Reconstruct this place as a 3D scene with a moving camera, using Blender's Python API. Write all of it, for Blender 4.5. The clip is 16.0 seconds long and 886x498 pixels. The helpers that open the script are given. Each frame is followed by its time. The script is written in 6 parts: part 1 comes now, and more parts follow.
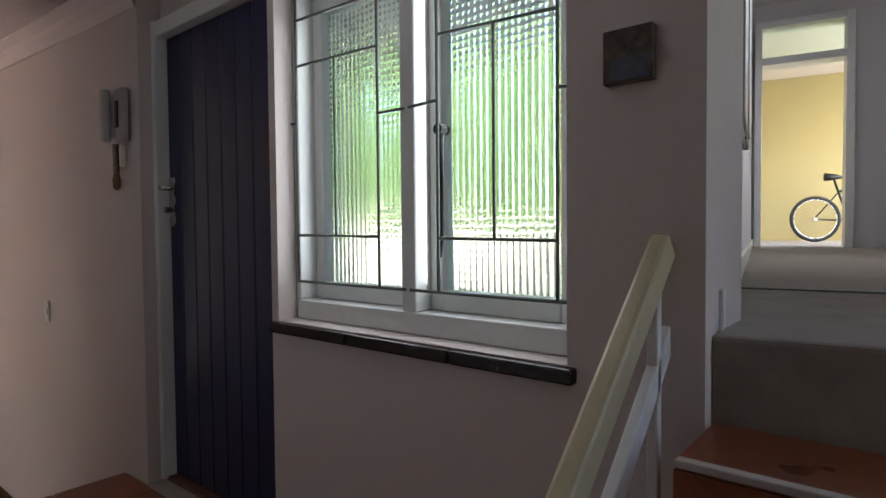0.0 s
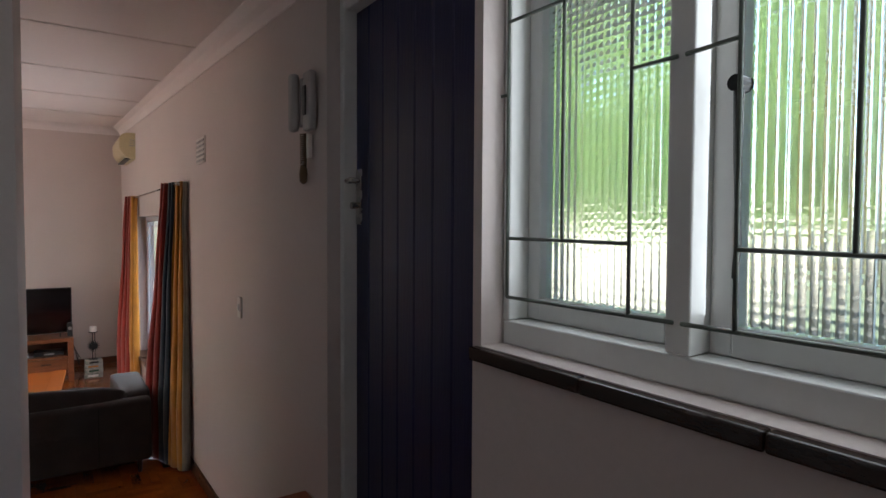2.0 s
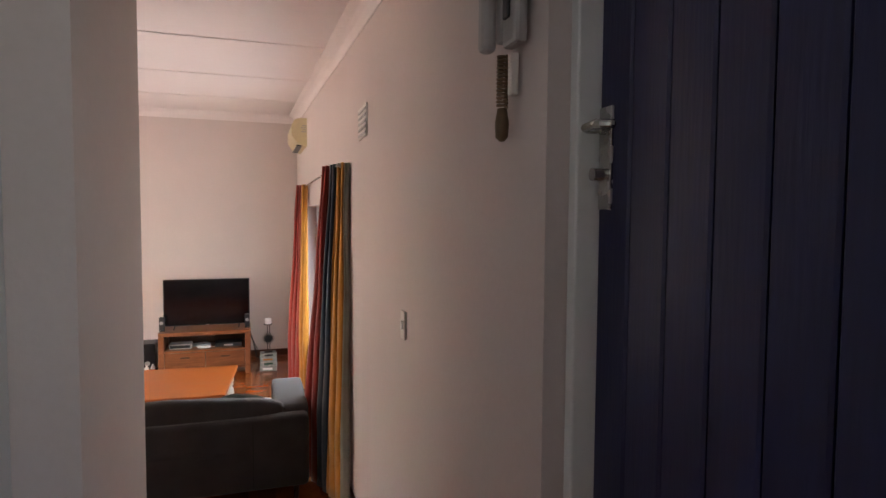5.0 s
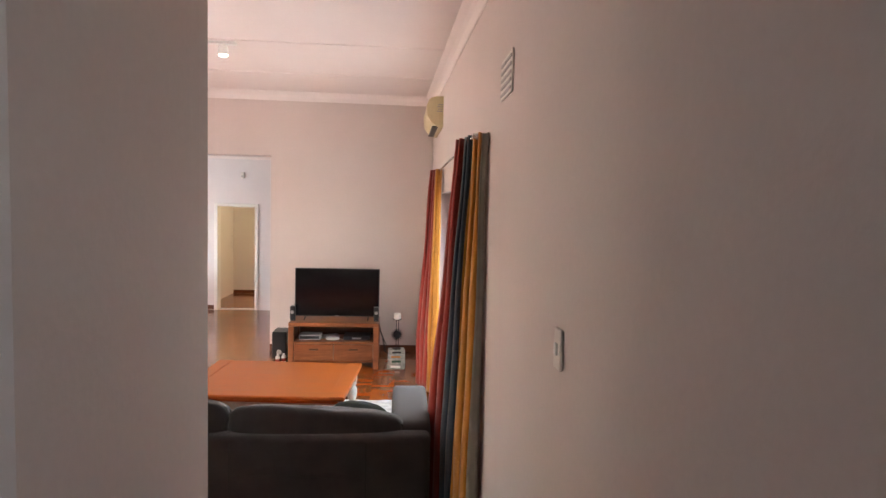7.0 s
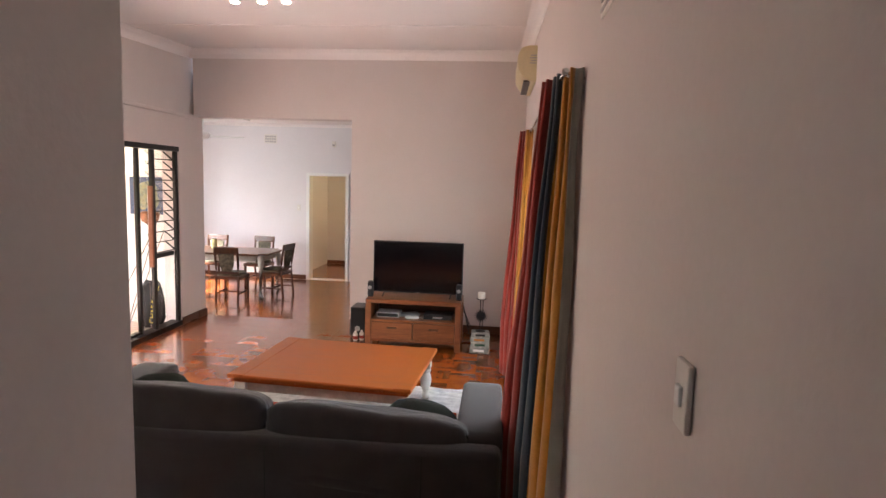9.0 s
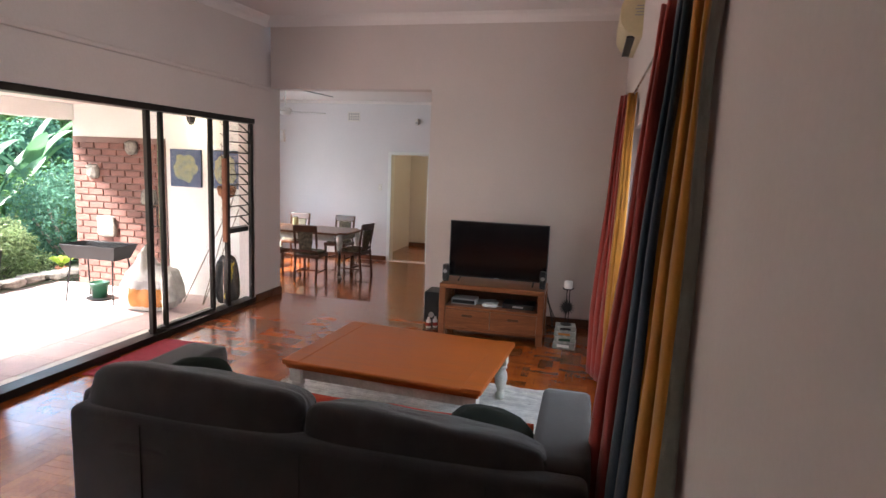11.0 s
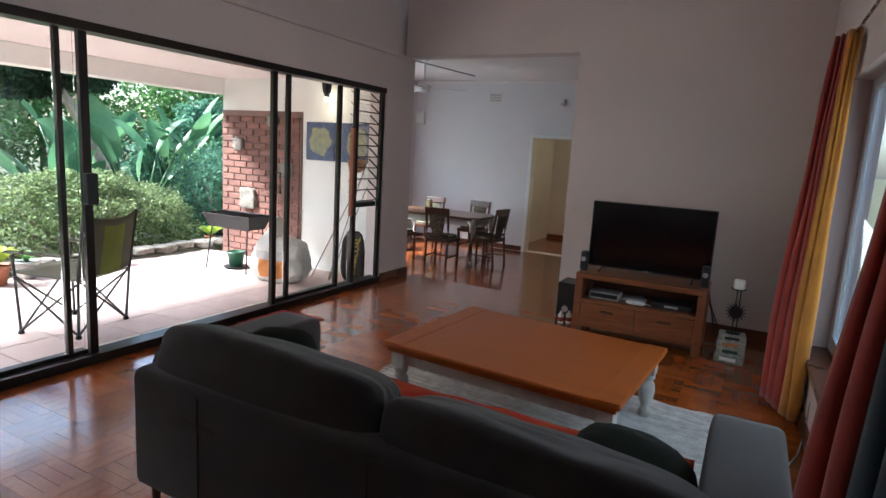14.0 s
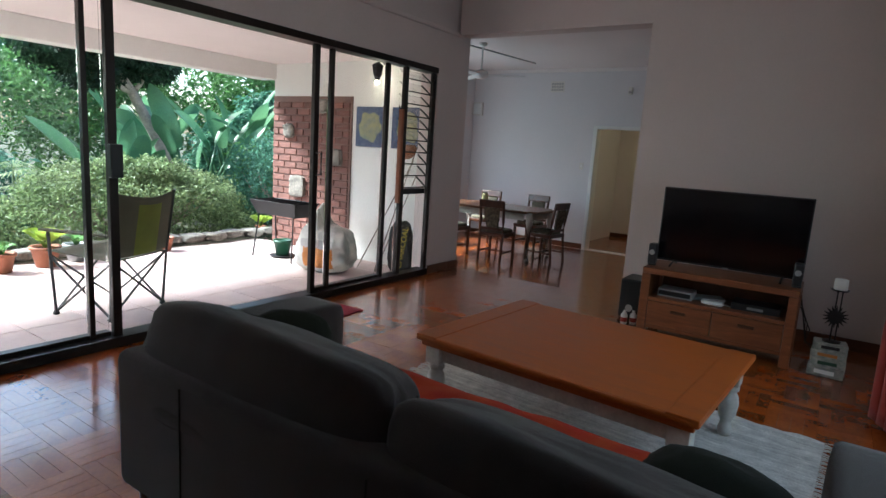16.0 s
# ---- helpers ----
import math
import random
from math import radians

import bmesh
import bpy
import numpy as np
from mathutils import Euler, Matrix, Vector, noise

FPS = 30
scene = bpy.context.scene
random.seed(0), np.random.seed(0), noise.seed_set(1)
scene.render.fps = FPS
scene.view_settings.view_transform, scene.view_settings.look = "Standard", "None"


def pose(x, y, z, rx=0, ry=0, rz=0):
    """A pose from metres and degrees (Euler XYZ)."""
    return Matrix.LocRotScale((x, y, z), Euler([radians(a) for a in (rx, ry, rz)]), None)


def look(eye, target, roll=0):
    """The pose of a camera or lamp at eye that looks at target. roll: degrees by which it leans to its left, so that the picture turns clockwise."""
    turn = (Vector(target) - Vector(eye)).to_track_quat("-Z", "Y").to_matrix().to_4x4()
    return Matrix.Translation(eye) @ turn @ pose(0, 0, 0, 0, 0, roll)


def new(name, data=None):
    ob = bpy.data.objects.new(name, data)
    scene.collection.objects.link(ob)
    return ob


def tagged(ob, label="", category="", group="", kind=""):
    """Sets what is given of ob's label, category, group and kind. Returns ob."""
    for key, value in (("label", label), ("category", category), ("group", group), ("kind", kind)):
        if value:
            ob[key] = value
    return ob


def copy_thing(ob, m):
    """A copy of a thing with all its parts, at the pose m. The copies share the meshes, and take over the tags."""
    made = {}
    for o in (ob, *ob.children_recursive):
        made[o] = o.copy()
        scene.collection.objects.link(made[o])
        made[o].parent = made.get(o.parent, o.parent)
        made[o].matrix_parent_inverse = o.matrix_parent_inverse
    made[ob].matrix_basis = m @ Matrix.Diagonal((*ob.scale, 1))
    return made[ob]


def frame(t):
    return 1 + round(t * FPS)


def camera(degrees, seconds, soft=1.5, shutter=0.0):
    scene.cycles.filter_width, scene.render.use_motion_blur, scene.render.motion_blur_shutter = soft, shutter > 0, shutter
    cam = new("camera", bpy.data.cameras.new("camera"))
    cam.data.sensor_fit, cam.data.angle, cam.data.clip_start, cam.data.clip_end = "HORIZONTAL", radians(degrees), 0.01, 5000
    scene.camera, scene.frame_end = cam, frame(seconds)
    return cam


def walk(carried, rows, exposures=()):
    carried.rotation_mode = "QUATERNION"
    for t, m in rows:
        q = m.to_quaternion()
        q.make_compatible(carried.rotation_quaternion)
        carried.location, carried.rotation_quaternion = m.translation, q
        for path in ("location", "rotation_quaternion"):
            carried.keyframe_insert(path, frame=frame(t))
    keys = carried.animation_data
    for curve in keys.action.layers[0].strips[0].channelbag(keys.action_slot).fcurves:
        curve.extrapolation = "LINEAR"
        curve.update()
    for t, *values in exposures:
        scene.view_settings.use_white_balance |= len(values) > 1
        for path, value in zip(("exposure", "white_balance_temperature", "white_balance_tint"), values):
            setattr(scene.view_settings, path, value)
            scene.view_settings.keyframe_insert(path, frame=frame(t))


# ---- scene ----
cam = camera(74.7, 16.0)
PATH = [
    (0, (-1.122, -9.578, 1.854), (0.418, -8.304, 1.789), -0.5),
    (0.5, (-1.056, -9.49, 1.883), (0.367, -8.088, 1.793), -0.9),
    (1, (-1.0, -9.397, 1.872), (0.299, -7.879, 1.788), -0.4),
    (1.5, (-0.956, -9.262, 1.855), (0.248, -7.667, 1.781), 0.1),
    (2, (-0.904, -9.082, 1.869), (0.218, -7.428, 1.796), 0.3),
    (2.5, (-0.895, -8.967, 1.87), (0.141, -7.258, 1.79), 0.2),
    (3, (-0.844, -8.813, 1.866), (0.088, -7.045, 1.788), 0.4),
    (3.5, (-0.755, -8.63, 1.868), (0.067, -6.808, 1.789), 0.7),
    (6, (-0.539, -7.703, 1.827), (-0.122, -5.75, 1.712), 0.7),
    (6.5, (-0.507, -7.529, 1.799), (-0.24, -5.55, 1.682), 1.3),
    (7, (-0.478, -7.325, 1.797), (-0.325, -5.335, 1.669), 1.5),
    (7.5, (-0.454, -7.141, 1.793), (-0.366, -5.148, 1.653), 1.6),
    (8, (-0.425, -7.009, 1.774), (-0.414, -5.017, 1.601), 1.7),
    (8.5, (-0.374, -6.828, 1.762), (-0.457, -4.84, 1.553), 1.8),
    (9, (-0.332, -6.677, 1.757), (-0.519, -4.699, 1.526), 1.7),
    (11.5, (-0.36, -6.039, 1.634), (-0.916, -4.142, 1.331), 2.6),
    (12, (-0.372, -5.952, 1.613), (-1.023, -4.086, 1.305), 2.9),
    (12.5, (-0.398, -5.834, 1.558), (-1.12, -3.995, 1.245), 3.0),
    (13, (-0.429, -5.715, 1.526), (-1.205, -3.899, 1.208), 3.1),
    (13.5, (-0.449, -5.646, 1.489), (-1.288, -3.859, 1.168), 3.4),
    (14, (-0.467, -5.541, 1.434), (-1.385, -3.795, 1.107), 3.4),
    (14.5, (-0.465, -5.433, 1.41), (-1.468, -3.734, 1.079), 3.5),
    (15, (-0.479, -5.361, 1.385), (-1.535, -3.696, 1.051), 3.8),
    (15.5, (-0.513, -5.28, 1.33), (-1.596, -3.633, 0.994), 3.7),
    (16, (-0.581, -5.159, 1.275), (-1.673, -3.518, 0.939), 3.7),
]
SKY, SUN, PATIO_W = 0.15, 5.0, 0.9
EXPOSURE = ((0.0, 3.3, 6350, 11), (2.0, 2.9, 6350, 10), (3.5, 3.2, 6500, 11), (6.0, 4.0, 6700, 12), (9.0, 3.6, 6600, 12),
            (11.5, 2.8, 6050, 7), (12.5, 2.55, 5950, 5), (14.0, 2.2, 5650, 2), (16.0, 1.85, 5450, -1))
walk(cam, [(t, look(e, g, r)) for t, e, g, r in PATH], EXPOSURE)

# ---------------------------------------------------------------- light
world = bpy.data.worlds.new("sky_world")
scene.world = world
world.use_nodes = True
wn = world.node_tree.nodes
sky = wn.new("ShaderNodeTexSky")
sky.sky_type = 'NISHITA'
sky.sun_disc = False
sky.sun_elevation = radians(44)
sky.sun_rotation = radians(250)
sky.air_density = 1.0
sky.dust_density = 3.0
wn["Background"].inputs[1].default_value = SKY
world.node_tree.links.new(sky.outputs[0], wn["Background"].inputs[0])
sun_data = bpy.data.lights.new("sun", 'SUN')
sun_data.energy = SUN
sun_data.angle = radians(12)
sun_data.color = (1.0, 0.95, 0.88)
sun = new("sun", sun_data)
sun.matrix_world = look((-36, -25, 34), (-8, -3, 0))


def area_light(name, m, w, h, watts, col=(0.9, 0.96, 1.0)):
    d = bpy.data.lights.new(name, 'AREA')
    d.shape, d.size, d.size_y, d.energy, d.color = 'RECTANGLE', w, h, watts, col
    ob = new(name, d)
    ob.matrix_world = m
    return ob


# skylight entering by the real openings
area_light("patio_daylight", look((-3.93, -2.6, 1.05), (0, -2.6, 1.05)), 4.4, 1.85, PATIO_W)
area_light("living_window_daylight", look((0.07, -2.75, 1.2), (-3, -2.75, 0.9)), 2.0, 1.35, 3.2)
area_light("hall_window_daylight", look((0.255, -8.35, 2.16), (-3, -8.35, 2.16)), 1.0, 0.95, 1.0)
area_light("dining_daylight", look((-6.60, 2.3, 1.2), (-3.5, 3.6, 0.9)), 2.3, 1.4, 6.5)

# ---------------------------------------------------------------- materials
MATS = {}


def mat(name, col, rough=0.6, metal=0.0, var=0.15, scale=6.0, bump=0.1, bscale=60.0, col2=None, coat=0.0,
        trans=0.0, rnd=0.0, sheen=0.0, stretch=(1, 1, 1), spec=0.5, island=0.0, distort=0.0):
    """A surface with two scales of variation, relief and, for pieces, a random tone."""
    m = bpy.data.materials.new(name)
    m.use_nodes = True
    nt = m.node_tree
    n, l = nt.nodes, nt.links
    b = n["Principled BSDF"]
    b.inputs["Roughness"].default_value = rough
    b.inputs["Metallic"].default_value = metal
    b.inputs["Coat Weight"].default_value = coat
    b.inputs["Coat Roughness"].default_value = 0.12
    b.inputs["Transmission Weight"].default_value = trans
    b.inputs["Sheen Weight"].default_value = sheen
    b.inputs["Specular IOR Level"].default_value = spec
    tc = n.new("ShaderNodeTexCoord")
    mp = n.new("ShaderNodeMapping")
    mp.inputs["Scale"].default_value = stretch
    l.new(tc.outputs["Object"], mp.inputs["Vector"])
    big = n.new("ShaderNodeTexNoise")
    big.inputs["Scale"].default_value = scale
    big.inputs["Detail"].default_value = 6
    big.inputs["Distortion"].default_value = distort
    fine = n.new("ShaderNodeTexNoise")
    fine.inputs["Scale"].default_value = bscale
    fine.inputs["Detail"].default_value = 4
    l.new(mp.outputs[0], big.inputs["Vector"])
    l.new(mp.outputs[0], fine.inputs["Vector"])
    c2 = col2 or tuple(min(1, c * (1 - var)) for c in col)
    ramp = n.new("ShaderNodeValToRGB")
    ramp.color_ramp.elements[0].position = 0.3
    ramp.color_ramp.elements[1].position = 0.7
    ramp.color_ramp.elements[0].color = (*c2, 1)
    ramp.color_ramp.elements[1].color = (*col, 1)
    l.new(big.outputs[0], ramp.inputs[0])
    mix = n.new("ShaderNodeMixRGB")
    mix.blend_type = 'MULTIPLY'
    mix.inputs[0].default_value = min(1.0, var * 1.5)
    l.new(ramp.outputs[0], mix.inputs[1])
    l.new(fine.outputs[0], mix.inputs[2])
    out = mix.outputs[0]
    if rnd or island:
        src = n.new("ShaderNodeObjectInfo").outputs["Random"] if rnd else n.new("ShaderNodeNewGeometry").outputs["Random Per Island"]
        mr = n.new("ShaderNodeMapRange")
        a = rnd or island
        mr.inputs[3].default_value = 1 - a
        mr.inputs[4].default_value = 1 + a
        l.new(src, mr.inputs[0])
        mul = n.new("ShaderNodeVectorMath")
        mul.operation = 'SCALE'
        l.new(out, mul.inputs[0])
        l.new(mr.outputs[0], mul.inputs["Scale"])
        out = mul.outputs[0]
    l.new(out, b.inputs["Base Color"])
    if bump:
        bp = n.new("ShaderNodeBump")
        bp.inputs["Strength"].default_value = bump
        bp.inputs["Distance"].default_value = 0.004
        l.new(fine.outputs[0], bp.inputs["Height"])
        l.new(bp.outputs[0], b.inputs["Normal"])
    if rough < 0.9 and not trans:
        rr = n.new("ShaderNodeMapRange")
        rr.inputs[3].default_value = max(0.02, rough - 0.1)
        rr.inputs[4].default_value = min(1.0, rough + 0.12)
        l.new(big.outputs[0], rr.inputs[0])
        l.new(rr.outputs[0], b.inputs["Roughness"])
    MATS[name] = m
    return m


wall_paint = mat("wall_paint", (0.66, 0.575, 0.545), 0.75, var=0.05, scale=1.5, bump=0.25, bscale=45)
white_wall = mat("white_wall", (0.72, 0.69, 0.70), 0.75, var=0.05, scale=1.5, bump=0.25, bscale=45)
ceil_paint = mat("ceiling_paint", (0.80, 0.74, 0.72), 0.8, var=0.04, scale=1.2, bump=0.15, bscale=40)
gloss_white = mat("gloss_white", (0.80, 0.80, 0.78), 0.35, var=0.06, scale=4, bump=0.06, bscale=30)
cup_white = mat("cupboard_white", (0.62, 0.62, 0.62), 0.45, var=0.05, scale=2, bump=0.05)
blue_door = mat("blue_paint", (0.013, 0.016, 0.075), 0.42, var=0.25, scale=3, bump=0.25, bscale=14, stretch=(1, 8, 0.6))
parquet = mat("parquet", (0.41, 0.108, 0.018), 0.16, var=0.32, scale=5, bump=0.06, bscale=55, col2=(0.28, 0.062, 0.012),
              coat=0.35, spec=0.5, rnd=0.24, stretch=(1, 1, 1))
parquet_far = mat("parquet_far", (0.41, 0.108, 0.018), 0.16, var=0.32, scale=5, bump=0.06, bscale=55, col2=(0.28, 0.062, 0.012),
                  coat=0.35, spec=0.5, island=0.24)
grout_dark = mat("floor_bed", (0.16, 0.05, 0.016), 0.5)
skirt_wood = mat("skirting_wood", (0.17, 0.06, 0.025), 0.3, var=0.4, scale=4, stretch=(1, 1, 8))
terracotta = mat("terracotta_tile", (0.36, 0.095, 0.035), 0.3, var=0.35, scale=6, bump=0.15, bscale=40, rnd=0.15)
pale_grout = mat("pale_grout", (0.55, 0.5, 0.45), 0.8)
carpet = mat("beige_carpet", (0.36, 0.29, 0.23), 0.95, var=0.3, scale=10, bump=0.9, bscale=350, sheen=0.3)
sill_dark = mat("dark_sill", (0.045, 0.022, 0.014), 0.22, var=0.4, scale=5, stretch=(1, 1, 6))
cream = mat("cream_paint", (0.66, 0.56, 0.36), 0.4, var=0.12, scale=4, bump=0.1, bscale=30)
bar_metal = mat("burglar_bar", (0.16, 0.19, 0.16), 0.5, metal=0.2, var=0.3, scale=20)
black_iron = mat("black_iron", (0.02, 0.02, 0.022), 0.45, metal=0.4, var=0.3, scale=20, bump=0.3)
chrome = mat("brushed_steel", (0.6, 0.59, 0.56), 0.25, metal=1.0, var=0.1, scale=30)
bronze_alu = mat("bronze_aluminium", (0.028, 0.020, 0.017), 0.35, metal=0.5, var=0.2, scale=6)
white_alu = mat("white_aluminium", (0.74, 0.78, 0.80), 0.35, var=0.04)
plastic_grey = mat("grey_plastic", (0.42, 0.40, 0.39), 0.4, var=0.08)
plastic_white = mat("white_plastic", (0.72, 0.68, 0.63), 0.4, var=0.05)
plastic_black = mat("black_plastic", (0.012, 0.012, 0.014), 0.35, var=0.2)
screen_black = mat("tv_screen", (0.006, 0.005, 0.006), 0.12, var=0.1, bump=0)
ac_cream = mat("aged_cream_plastic", (0.72, 0.62, 0.38), 0.4, var=0.1, scale=5)
cork = mat("cord_brown", (0.20, 0.12, 0.06), 0.6, var=0.3)
sofa_cloth = mat("charcoal_cloth", (0.058, 0.045, 0.043), 0.92, var=0.35, scale=7, bump=0.5, bscale=400, sheen=0.2, spec=0.2)
sofa_pillow = mat("dark_cushion_cloth", (0.022, 0.024, 0.017), 0.92, var=0.25, scale=9, bump=0.5, bscale=400, sheen=0.05, spec=0.2)
throw_red = mat("red_throw", (0.38, 0.018, 0.012), 0.9, var=0.3, scale=9, col2=(0.42, 0.06, 0.012), bump=0.6, bscale=200, spec=0.2)
mat_red = mat("red_mat", (0.42, 0.025, 0.045), 0.9, var=0.3, scale=30, bump=0.8, bscale=250)
table_wood = mat("orange_pine", (0.41, 0.105, 0.014), 0.34, var=0.22, scale=3.0, col2=(0.31, 0.072, 0.010), bump=0.08,
                 bscale=30, coat=0.0, spec=0.35, stretch=(0.6, 7, 3), distort=1.2)
stand_wood = mat("stand_wood", (0.34, 0.12, 0.045), 0.35, var=0.4, scale=3.0, col2=(0.22, 0.07, 0.025), bump=0.12, bscale=30,
                 stretch=(0.7, 5, 7), distort=1.5)
white_legs = mat("worn_white_paint", (0.66, 0.63, 0.57), 0.5, var=0.25, scale=12, bump=0.2)
dark_wood = mat("dark_chair_wood", (0.12, 0.042, 0.018), 0.3, var=0.4, scale=5, stretch=(4, 4, 1), coat=0.2)
din_wood = mat("dining_top_wood", (0.20, 0.085, 0.04), 0.3, var=0.4, scale=3, stretch=(1, 6, 3), coat=0.2)
tapestry = mat("floral_upholstery", (0.30, 0.26, 0.17), 0.9, var=0.6, scale=28, col2=(0.045, 0.04, 0.03), bump=0.4, bscale=200)
rug_white = mat("white_rag_rug", (0.80, 0.77, 0.72), 0.95, var=0.3, scale=16, bump=1.0, bscale=90, island=0.16)
fringe_white = mat("rug_fringe", (0.70, 0.67, 0.62), 0.95, var=0.2)
candle_wax = mat("candle_wax", (0.82, 0.80, 0.76), 0.5, var=0.04)
book_pale = mat("book_cover_pale", (0.52, 0.52, 0.47), 0.5, var=0.4, scale=25, col2=(0.20, 0.25, 0.24), rnd=0.3)
red_cur = mat("curtain_red", (0.46, 0.040, 0.025), 0.85, var=0.3, scale=8, bump=0.4, bscale=300, sheen=0.3)
org_cur = mat("curtain_orange", (0.66, 0.27, 0.025), 0.85, var=0.25, scale=8, bump=0.4, bscale=300, sheen=0.3)
rust_cur = mat("curtain_rust", (0.50, 0.16, 0.025), 0.85, var=0.25, scale=8, bump=0.4, bscale=300, sheen=0.3)
blue_cur = mat("curtain_blue", (0.035, 0.06, 0.10), 0.85, var=0.3, scale=8, bump=0.4, bscale=300, sheen=0.3)
grey_cur = mat("curtain_lining", (0.36, 0.35, 0.30), 0.85, var=0.2, scale=8, bump=0.4, bscale=300)
brick_red = mat("red_brick", (0.30, 0.135, 0.105), 0.85, var=0.4, scale=12, bump=0.8, bscale=90, rnd=0.25)
mortar = mat("mortar", (0.25, 0.155, 0.13), 0.9, var=0.2, bump=0.6)
plaster_out = mat("outside_plaster", (0.80, 0.80, 0.76), 0.8, var=0.06, scale=2, bump=0.4, bscale=50)
soffit_paint = mat("soffit_paint", (0.80, 0.72, 0.70), 0.8, var=0.05, scale=2)
patio_pink = mat("patio_tile", (0.64, 0.50, 0.47), 0.6, var=0.15, scale=5, bump=0.2, rnd=0.06)
patio_cream = mat("patio_border_tile", (0.72, 0.67, 0.58), 0.5, var=0.15, scale=5, bump=0.2, rnd=0.08)
patio_joint = mat("patio_joint", (0.42, 0.34, 0.30), 0.9)
stone = mat("edging_stone", (0.40, 0.36, 0.31), 0.9, var=0.5, scale=9, bump=1.0, bscale=40)
earth = mat("earth", (0.09, 0.075, 0.04), 0.95, var=0.5, scale=3, bump=1.0, bscale=20, col2=(0.05, 0.08, 0.02))
clay = mat("clay_pot", (0.42, 0.16, 0.085), 0.75, var=0.25, scale=9, bump=0.3)
pot_grey = mat("grey_pot", (0.40, 0.42, 0.42), 0.6, var=0.15)
pot_green = mat("green_pot", (0.02, 0.09, 0.05), 0.4, var=0.2)
soil = mat("soil", (0.04, 0.03, 0.02), 1.0, var=0.5, scale=40, bump=1)
bark = mat("bark", (0.44, 0.38, 0.30), 0.9, var=0.4, scale=9, bump=1.0, bscale=40)
sack_white = mat("woven_sack", (0.70, 0.69, 0.64), 0.6, var=0.2, scale=9, bump=0.6, bscale=120)
orange_print = mat("orange_print", (0.62, 0.24, 0.05), 0.6, var=0.2, scale=9)
sack_black = mat("charcoal_sack", (0.02, 0.02, 0.02), 0.5, var=0.2)
yellow_print = mat("yellow_print", (0.65, 0.52, 0.05), 0.5)
khaki = mat("khaki_canvas", (0.16, 0.155, 0.10), 0.85, var=0.2, scale=8, bump=0.5, bscale=300)
lime_panel = mat("lime_canvas", (0.25, 0.29, 0.05), 0.85, var=0.2, scale=8, bump=0.5, bscale=300)
chair_steel = mat("chair_steel", (0.10, 0.10, 0.10), 0.4, metal=0.5)
paint_blue = mat("picture_blue", (0.13, 0.17, 0.30), 0.6, var=0.5, scale=14, col2=(0.05, 0.08, 0.18))
paint_yellow = mat("picture_ochre", (0.50, 0.47, 0.22), 0.6, var=0.5, scale=18, col2=(0.25, 0.30, 0.25))
pic_brown = mat("photo_brown", (0.28, 0.19, 0.13), 0.5, var=0.8, scale=22, col2=(0.05, 0.04, 0.04))
pic_slate = mat("photo_slate", (0.13, 0.14, 0.20), 0.5, var=0.4, scale=15)
yellow_wall = mat("yellow_wall", (0.50, 0.42, 0.20), 0.8, var=0.05, scale=1.5, bump=0.2)
tyre = mat("tyre_rubber", (0.02, 0.02, 0.02), 0.7)
towel = mat("dark_towel", (0.14, 0.12, 0.09), 0.95, var=0.4, scale=20, bump=0.9, bscale=200)
wicker = mat("orange_clay_figure", (0.45, 0.19, 0.08), 0.7, var=0.4, scale=30)


def leaf_mat(name, col, col2, rough=0.5):
    m = mat(name, col, rough, var=0.35, scale=2.0, col2=col2, bump=0, island=0.4, spec=0.35)
    b = m.node_tree.nodes["Principled BSDF"]
    nt = m.node_tree
    tl = nt.nodes.new("ShaderNodeBsdfTranslucent")
    mx = nt.nodes.new("ShaderNodeMixShader")
    mx.inputs[0].default_value = 0.42
    nt.links.new(b.inputs["Base Color"].links[0].from_socket, tl.inputs["Color"])
    nt.links.new(b.outputs[0], mx.inputs[1])
    nt.links.new(tl.outputs[0], mx.inputs[2])
    nt.links.new(mx.outputs[0], nt.nodes["Material Output"].inputs["Surface"])
    return m


hedge_leaf = leaf_mat("hedge_leaf", (0.33, 0.40, 0.19), (0.20, 0.29, 0.12))
tree_leaf = leaf_mat("tree_leaf", (0.15, 0.31, 0.21), (0.09, 0.21, 0.13))
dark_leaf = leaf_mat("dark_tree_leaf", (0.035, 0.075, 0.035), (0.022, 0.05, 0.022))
bright_leaf = leaf_mat("bright_leaf", (0.17, 0.31, 0.10), (0.10, 0.22, 0.07))
banana_leaf = leaf_mat("banana_leaf", (0.15, 0.29, 0.13), (0.09, 0.21, 0.12), 0.3)
lime_leaf = leaf_mat("lime_leaf", (0.34, 0.42, 0.06), (0.22, 0.33, 0.05), 0.4)


